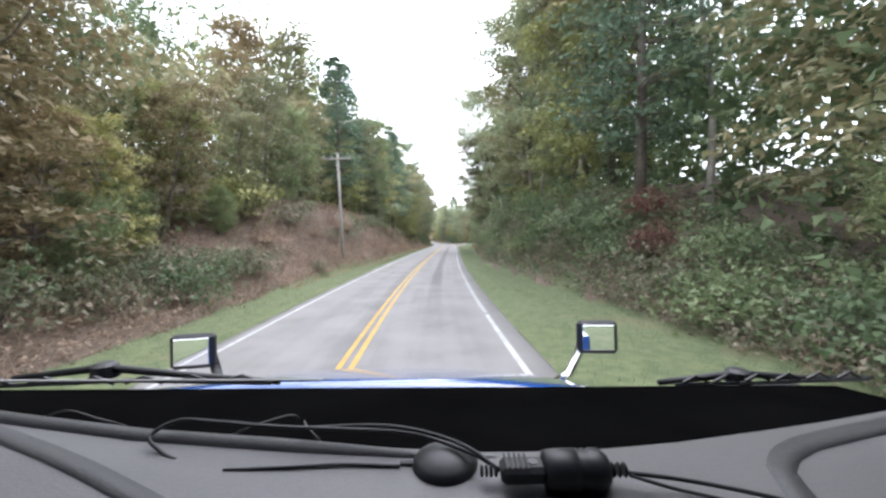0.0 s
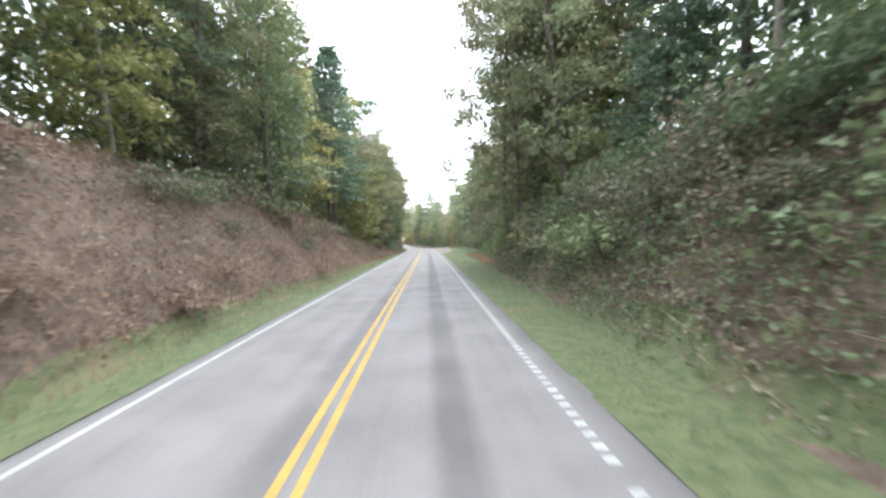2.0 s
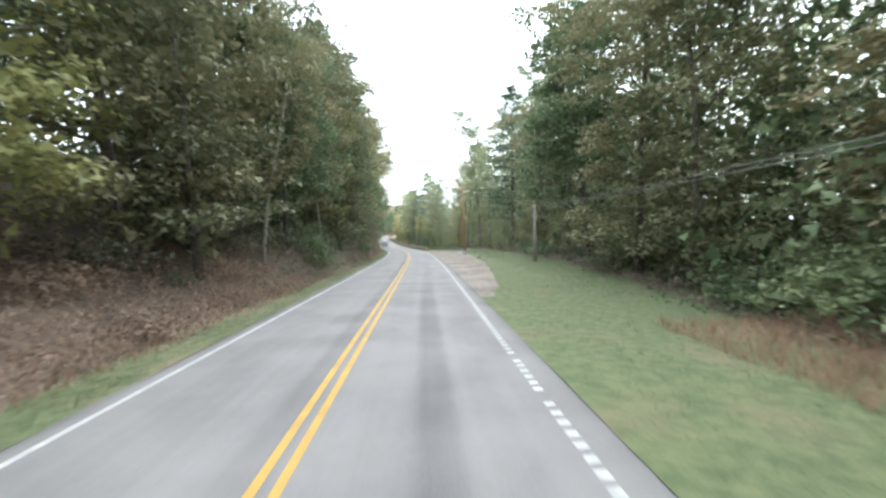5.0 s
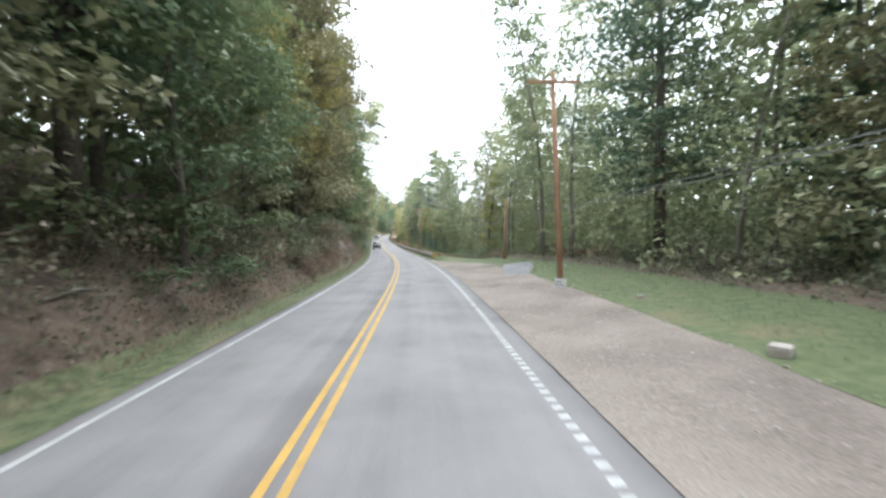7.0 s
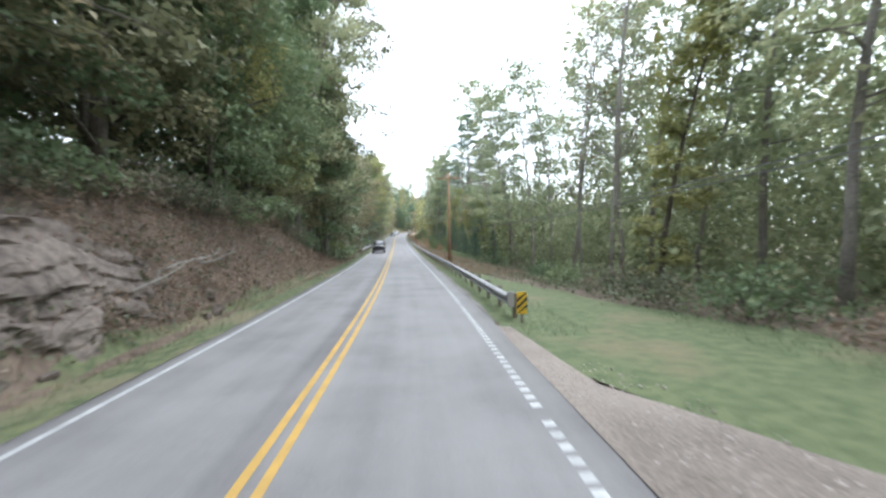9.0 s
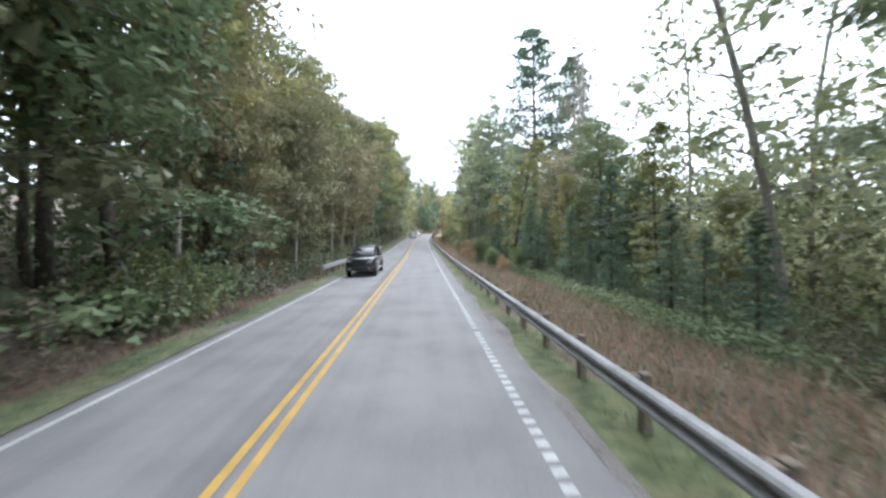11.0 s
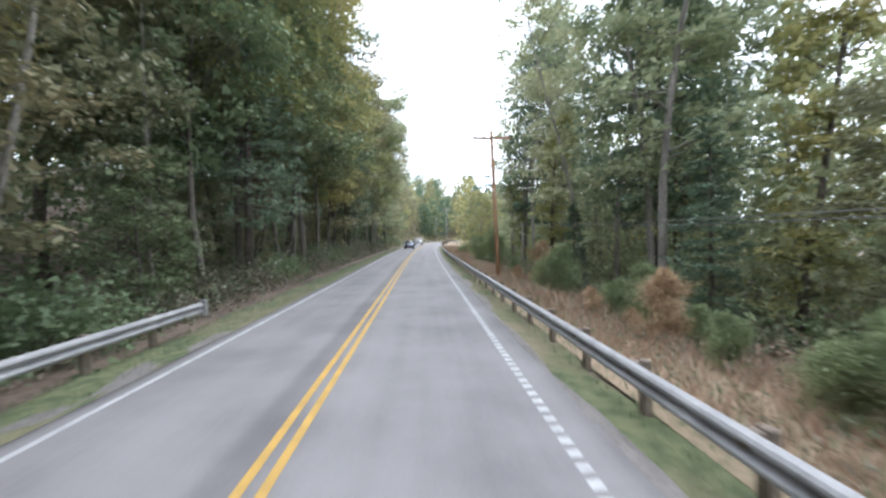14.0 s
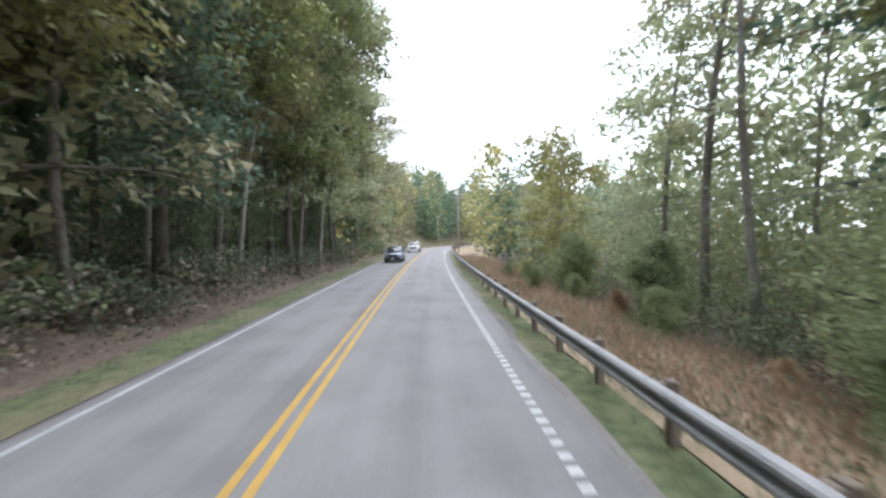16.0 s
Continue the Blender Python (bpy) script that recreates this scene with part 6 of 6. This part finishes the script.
# hood with a crowned top that falls away to the nose
hood_line = ((0.92, 2.085, 1.00), (1.05, 2.06, 0.99), (1.35, 1.972, 0.97), (1.7, 1.858, 0.94), (2.1, 1.715, 0.90), (2.5, 1.55, 0.85), (2.75, 1.42, 0.80), (2.88, 1.25, 0.76))
rows = []
for y, z, hw in hood_line:
    rows.append([(XC + hw * u, y, z - 0.20 * abs(u) ** 4 - (0.45 if abs(u) == 1 else 0.0) + tilt(hw * u)) for u in (-1, -0.985, -0.93, -0.8, -0.6, -0.3, 0, 0.3, 0.6, 0.8, 0.93, 0.985, 1)])
hood = grid_part("hood", rows, BLUE_PAINT, truck, "glossy blue hood", 0.02)
grille = part("grille", Geo().box(XC - 0.55, 2.86, 0.72, XC + 0.55, 2.93, 1.28, 0.02), CHROME, truck)
for i in range(6):
    part("grille_bar", Geo().box(XC - 0.5, 2.925, 0.78 + 0.08 * i, XC + 0.5, 2.945, 0.81 + 0.08 * i, 0.004), BLACK_PLASTIC, grille)
part("bumper", Geo().box(XC - 1.15, 2.80, 0.38, XC + 1.15, 3.02, 0.74, 0.05), CHROME, truck)
for sx in (-1, 1):
    fender = [[(XC + sx * w, 1.95 + 0.66 * math.cos(a), 0.52 + 0.70 * math.sin(a)) for w in (0.72, 0.9, 1.1, 1.17)] for a in np.linspace(0.15, math.pi - 0.15, 9)]
    grid_part("fender", fender, BLUE_PAINT, truck, "", 0.02)
    part("headlight", Geo().box(XC + sx * 0.88 - 0.17, 2.62, 0.86, XC + sx * 0.88 + 0.17, 2.80, 1.08, 0.03), LENS, truck)
part("chassis", Geo().box(XC - 0.42, -4.6, 0.62, XC + 0.42, 2.75, 0.92, 0.02), BLACK_PLASTIC, truck)
for y, wide in ((1.95, 0.15), (-2.7, 0.28), (-4.0, 0.28)):
    for sx in (-1, 1):
        c = (XC + sx * (1.18 - wide), y, 0.50)
        tyre = part("wheel", Geo().lathe([(0.29, -wide), (0.47, -wide), (0.50, -wide + 0.04), (0.50, wide - 0.04), (0.47, wide), (0.29, wide)], 28, 'x', c), RUBBER, truck)
        part("rim", Geo().lathe([(0.30, -wide * 0.9), (0.29, sx * wide * 0.9), (0.18, sx * wide * 0.5), (0.08, sx * wide * 0.8)], 20, 'x', c), STEEL, tyre)
part("axle", Geo().tube([(XC - 1.0, 1.95, 0.5), (XC + 1.0, 1.95, 0.5)], 0.06, 8), BLACK_PLASTIC, truck)
# plain cab shell, open at the windscreen
for name, b in (("cab_floor", (-1.18, -1.40, 0.95, 1.18, 0.86, 1.05)), ("cab_back", (-1.18, -1.40, 1.05, 1.18, -1.32, 3.16)), ("cab_roof", (-1.18, -1.40, 3.16, 1.18, 0.36, 3.24)),
                ("cab_side", (-1.18, -1.32, 1.05, -1.11, 0.30, 3.16)), ("cab_side", (1.11, -1.32, 1.05, 1.18, 0.30, 3.16)), ("firewall", (-1.10, 0.86, 1.05, 1.10, 0.90, 1.98))):
    part(name, Geo().box(b[0] + XC, b[1], b[2], b[3] + XC, b[4], b[5], 0.015), BLUE_PAINT if name != "firewall" else BLACK_PLASTIC, truck)
for sx in (-1, 1):
    part("windscreen_pillar", Geo().tube([(XC + sx * 1.14, 0.40, 2.0), (XC + sx * 1.14, 0.28, 3.17)], 0.05, 8), BLUE_PAINT, truck)
    part("cab_side", Geo().box(XC + sx * 1.145 - 0.035, 0.30, 1.05, XC + sx * 1.145 + 0.035, 0.86, 1.75, 0.01), BLUE_PAINT, truck)

# dashboard
lip = [(-1.12, 0.595), (-0.80, 0.50), (-0.55, 0.427), (-0.412, 0.384), (-0.328, 0.361), (-0.245, 0.339), (-0.161, 0.323), (-0.091, 0.310), (-0.018, 0.297), (0.045, 0.288), (0.106, 0.285), (0.176, 0.289), (0.257, 0.301), (0.348, 0.316), (0.433, 0.333), (0.60, 0.368), (0.92, 0.44)]


def lip_y(x):
    return float(np.interp(x, [p[0] for p in lip], [p[1] for p in lip]))


xs = [-1.12, -0.9, -0.7, -0.55, -0.45, -0.36, -0.28, -0.2, -0.12, -0.04, 0.04, 0.12, 0.2, 0.28, 0.36, 0.45, 0.55, 0.7, 0.92]
rows = [[(x, lip_y(x) + d, EYE + z + 0.4 * tilt(x)) for x in xs] for d, z in ((-0.50, -0.62), (-0.43, -0.33), (-0.36, -0.215), (-0.28, -0.190), (-0.20, -0.181), (-0.12, -0.175), (-0.05, -0.171), (0.0, -0.168), (0.012, -0.19))]
dash = grid_part("dashboard", rows, DASH_GREY, truck, "grey grained vinyl dashboard top", 0.02)
part("dash_lip", Geo().tube([(x, lip_y(x) - 0.006, EYE - 0.1715 + 0.4 * tilt(x)) for x in np.linspace(-1.12, 0.06, 32)], [0.0085] * 27 + [0.008, 0.007, 0.006, 0.0045, 0.003], 10), DASH_DARK, dash, "dark padded edge of the dashboard", smooth=True)


def dash_z(x, y):
    return EYE + float(np.interp(y - lip_y(x), (-0.36, -0.28, -0.20, -0.12, -0.05, 0.0), (-0.215, -0.190, -0.181, -0.175, -0.171, -0.168))) + 0.4 * tilt(x)


def inlay(name, path, half, material, label):
    """A band let into the dashboard along a path."""
    pts = [Vector((x, y, 0)) for x, y in path]
    rows_ = []
    for i in range(24):
        u = i / 23 * (len(pts) - 1)
        k = min(int(u), len(pts) - 2)
        p = pts[k].lerp(pts[k + 1], u - k)
        d = (pts[min(k + 2, len(pts) - 1)] - pts[max(k - 1, 0)]).normalized()
        n = Vector((-d.y, d.x, 0))
        rows_.append([(q.x, q.y, dash_z(q.x, q.y) + up) for q, up in ((p - n * half, -0.004), (p - n * half * 0.8, 0.0022), (p, 0.0012), (p + n * half * 0.8, 0.0022), (p + n * half, -0.004))])
    return grid_part(name, rows_, material, dash, label)


inlay("dash_seam", [(-0.70, 0.462), (-0.50, 0.396), (-0.422, 0.366), (-0.357, 0.338), (-0.304, 0.314), (-0.243, 0.284), (-0.184, 0.252), (-0.125, 0.218), (-0.07, 0.185)], 0.0085, DASH_DARK, "dark recessed seam across the dashboard")
inlay("vent_rim", [(0.236, 0.215), (0.246, 0.240), (0.255, 0.258), (0.273, 0.273), (0.301, 0.285), (0.337, 0.294), (0.381, 0.304), (0.419, 0.313), (0.50, 0.331), (0.66, 0.367)], 0.010, DASH_DARK, "dark rounded rim of a dashboard recess")
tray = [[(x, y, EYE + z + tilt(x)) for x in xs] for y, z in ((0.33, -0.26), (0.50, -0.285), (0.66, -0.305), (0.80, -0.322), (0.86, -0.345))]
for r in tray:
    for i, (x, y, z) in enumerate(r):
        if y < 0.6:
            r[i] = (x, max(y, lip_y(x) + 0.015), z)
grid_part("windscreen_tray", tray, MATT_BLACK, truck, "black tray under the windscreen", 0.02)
part("cowl_trim", Geo().tube([(x, 0.81, EYE - 0.308 + tilt(x) * 1.05) for x in (-1.1, -0.7, -0.45, -0.22)], 0.003, 6), STEEL, truck, "thin bright trim strip")
part("cowl_panel", Geo().box(XC - 1.08, 0.83, 1.96, XC + 1.08, 0.93, 2.06, 0.02), BLACK_PLASTIC, truck)


def wiper(side, pts, blade):
    w = part("wiper", Geo().tube(pts, [0.007, 0.010, 0.008, 0.006], 6), BLACK_PLASTIC, truck, smooth=True)
    part("wiper_blade", Geo().tube(blade, 0.0045, 5), BLACK_PLASTIC, w)
    for i in range(6):
        a, b = Vector(blade[0]).lerp(Vector(blade[-1]), 0.04 + 0.16 * i), Vector(blade[0]).lerp(Vector(blade[-1]), 0.16 + 0.16 * i)
        part("wiper_bridge", Geo().tube([a + Vector((0, 0, 0.004)), (a + b) / 2 + Vector((0, 0, 0.018)), b + Vector((0, 0, 0.004))], 0.004, 4), BLACK_PLASTIC, w)
    part("wiper_hub", Geo().lathe([(0.028, -0.02), (0.025, 0.006), (0.015, 0.012)], 14, 'z', pts[1]), BLACK_PLASTIC, w)


wiper(-1, [(-0.88, 0.85, EYE - 0.285), (-0.70, 0.86, EYE - 0.272), (-0.55, 0.85, EYE - 0.288), (-0.32, 0.84, EYE - 0.312)], [(-0.95, 0.82, EYE - 0.290), (-0.62, 0.82, EYE - 0.288), (-0.33, 0.82, EYE - 0.306)])
wiper(1, [(0.54, 0.85, EYE - 0.352), (0.74, 0.86, EYE - 0.342), (0.90, 0.85, EYE - 0.356), (1.05, 0.84, EYE - 0.358)], [(0.56, 0.82, EYE - 0.346), (0.80, 0.82, EYE - 0.350), (1.02, 0.82, EYE - 0.352)])


def hood_mirror(x, z, sx, foot):
    """A square mirror on a bent arm at the side of the hood."""
    h = new("hood_mirror")
    h.parent = truck
    h.matrix_basis = Matrix.Translation((x, 2.03, EYE + z)) @ Matrix.Rotation(radians(-8 * sx), 4, 'Z') @ Matrix.Rotation(radians(-4), 4, 'X') @ Matrix.Scale(0.92, 4)
    part("housing", Geo().box(-0.116, -0.012, -0.097, 0.116, 0.055, 0.097, 0.02), BLACK_PLASTIC, h)
    part("mirror_glass", Geo().box(-0.092, -0.016, -0.074, 0.092, -0.008, 0.074, 0.003), MIRROR, h)
    f = (Vector(foot) - Vector((x, 2.03, EYE + z))) / 0.92
    part("arm", Geo().tube([(-0.085 * sx, 0.05, -0.05), (-0.10 * sx, 0.05, -0.10), f * 0.7 + Vector((0, 0, -0.03)), f], [0.03, 0.028, 0.026, 0.03], 8), BLACK_PLASTIC if sx < 0 else CHROME, h, smooth=True)


hood_mirror(-1.215, -0.575, -1, (-1.0, 1.95, EYE - 0.76))
hood_mirror(0.945, -0.575, 1, (0.70, 1.95, EYE - 0.80))

# loose things on the dashboard
DZ = EYE - 0.171


def cord(pts, r, label, material=BLACK_PLASTIC):
    ps = [Vector((p[0] * 1.05, p[1] * 1.05, p[2])) for p in pts]
    smooth_pts = []
    for i in range(len(ps) - 1):
        p0, p1, p2, p3 = ps[max(i - 1, 0)], ps[i], ps[i + 1], ps[min(i + 2, len(ps) - 1)]
        for k in range(6):
            u = k / 6
            smooth_pts.append(p1 + 0.5 * u * ((p2 - p0) + u * ((2 * p0 - 5 * p1 + 4 * p2 - p3) + u * (3 * (p1 - p2) + p3 - p0))))
    smooth_pts.append(ps[-1])
    ob = part("cable", Geo().tube(smooth_pts, r * 0.6, 6), material, smooth=True)
    ob.matrix_basis = truck.matrix_basis
    return tagged(ob, label, "cable", "cables on the dashboard")


puck = thing("satellite_antenna", "round black satellite antenna puck on the dashboard", "antenna", m=truck.matrix_basis @ Matrix.Translation((0.0122, 0.278, DZ - 0.003)))
part("housing", Geo().lathe([(0.0225, 0.0), (0.0245, 0.003), (0.0245, 0.006), (0.021, 0.010), (0.013, 0.0145), (0.005, 0.0165)], 28), BLACK_PLASTIC, puck, smooth=True)
part("strain_relief", Geo().tube([(-0.023, 0.0, 0.005), (-0.033, 0.001, 0.005)], [0.0035, 0.0025], 8), BLACK_PLASTIC, puck)
plug = thing("charger_plug", "black car charger plug with a ribbed grip", "charger", m=truck.matrix_basis @ Matrix.Translation((0.0858, 0.250, DZ + 0.010)) @ Matrix.Rotation(radians(-4), 4, 'Z'))
part("usb_plug", Geo().box(-0.037, -0.009, -0.006, -0.006, 0.009, 0.006, 0.003), BLACK_PLASTIC, plug)
part("socket", Geo().lathe([(0.009, -0.008), (0.0125, -0.007), (0.0135, 0.004), (0.0135, 0.014), (0.0125, 0.0145), (0.0135, 0.016), (0.0125, 0.018), (0.0135, 0.020), (0.0125, 0.022), (0.0135, 0.024), (0.0135, 0.030), (0.010, 0.035), (0.004, 0.037)], 24, 'x'), BLACK_PLASTIC, plug, smooth=True)
for i in range(5):
    part("grip_rib", Geo().box(-0.034 + 0.0035 * i, -0.0094, 0.0055, -0.0325 + 0.0035 * i, 0.0094, 0.0070, 0.0004), BLACK_PLASTIC, plug)
for i in range(4):
    part("relief_ring", Geo().lathe([(0.0030, 0), (0.0042, 0.001), (0.0030, 0.002)], 12, 'x', (-0.041 - 0.0032 * i, 0, 0)), BLACK_PLASTIC, plug)
for i in range(3):
    part("relief_ring", Geo().lathe([(0.004, 0), (0.005, 0.001), (0.004, 0.002)], 12, 'x', (0.038 + 0.004 * i, 0, 0)), BLACK_PLASTIC, plug)
part("emblem", Geo().lathe([(0.0035, 0.0), (0.0035, 0.0006)], 16, 'z', (-0.015, 0, 0.006)), DASH_GREY, plug)
cord([(-0.143, 0.268, DZ + 0.003), (-0.10, 0.266, DZ + 0.004), (-0.06, 0.266, DZ + 0.004), (-0.02, 0.262, DZ + 0.003)], 0.0022, "thin black antenna cable across the dashboard")
cord([(-0.185, 0.284, DZ + 0.003), (-0.20, 0.291, DZ + 0.006), (-0.214, 0.300, DZ + 0.014), (-0.200, 0.312, DZ + 0.020), (-0.17, 0.306, DZ + 0.021), (-0.12, 0.297, DZ + 0.019), (-0.067, 0.288, DZ + 0.019), (-0.011, 0.276, DZ + 0.019), (0.03, 0.255, DZ + 0.014), (0.046, 0.241, DZ + 0.010)], 0.0026, "black charging cable looped over the dashboard")
cord([(-0.10, 0.298, DZ + 0.016), (-0.03, 0.284, DZ + 0.022), (0.02, 0.264, DZ + 0.018), (0.045, 0.240, DZ + 0.012)], 0.0022, "second black cable to the charger plug")
cord([(0.128, 0.233, DZ + 0.009), (0.16, 0.228, DZ + 0.006), (0.19, 0.218, DZ + 0.004), (0.215, 0.205, DZ + 0.003), (0.25, 0.18, DZ + 0.001)], 0.0026, "black cable trailing over the dashboard edge")
cord([(0.128, 0.232, DZ + 0.008), (0.15, 0.222, DZ + 0.005), (0.18, 0.208, DZ + 0.003), (0.20, 0.185, DZ + 0.001)], 0.0022, "second black cable over the dashboard edge")
cord([(-0.262, 0.510, EYE - 0.272), (-0.222, 0.498, EYE - 0.252), (-0.186, 0.518, EYE - 0.250), (-0.178, 0.530, EYE - 0.262)], 0.0022, "thin wire arching over the windscreen tray", CABLE)
cord([(-0.575, 0.590, EYE - 0.272), (-0.512, 0.563, EYE - 0.250), (-0.450, 0.535, EYE - 0.250), (-0.420, 0.545, EYE - 0.268)], 0.002, "thin wire lying in the windscreen tray", CABLE)
cord([(-0.172, 0.535, EYE - 0.268), (-0.150, 0.480, EYE - 0.250), (-0.132, 0.468, EYE - 0.262)], 0.002, "short end of wire in the windscreen tray", CABLE)
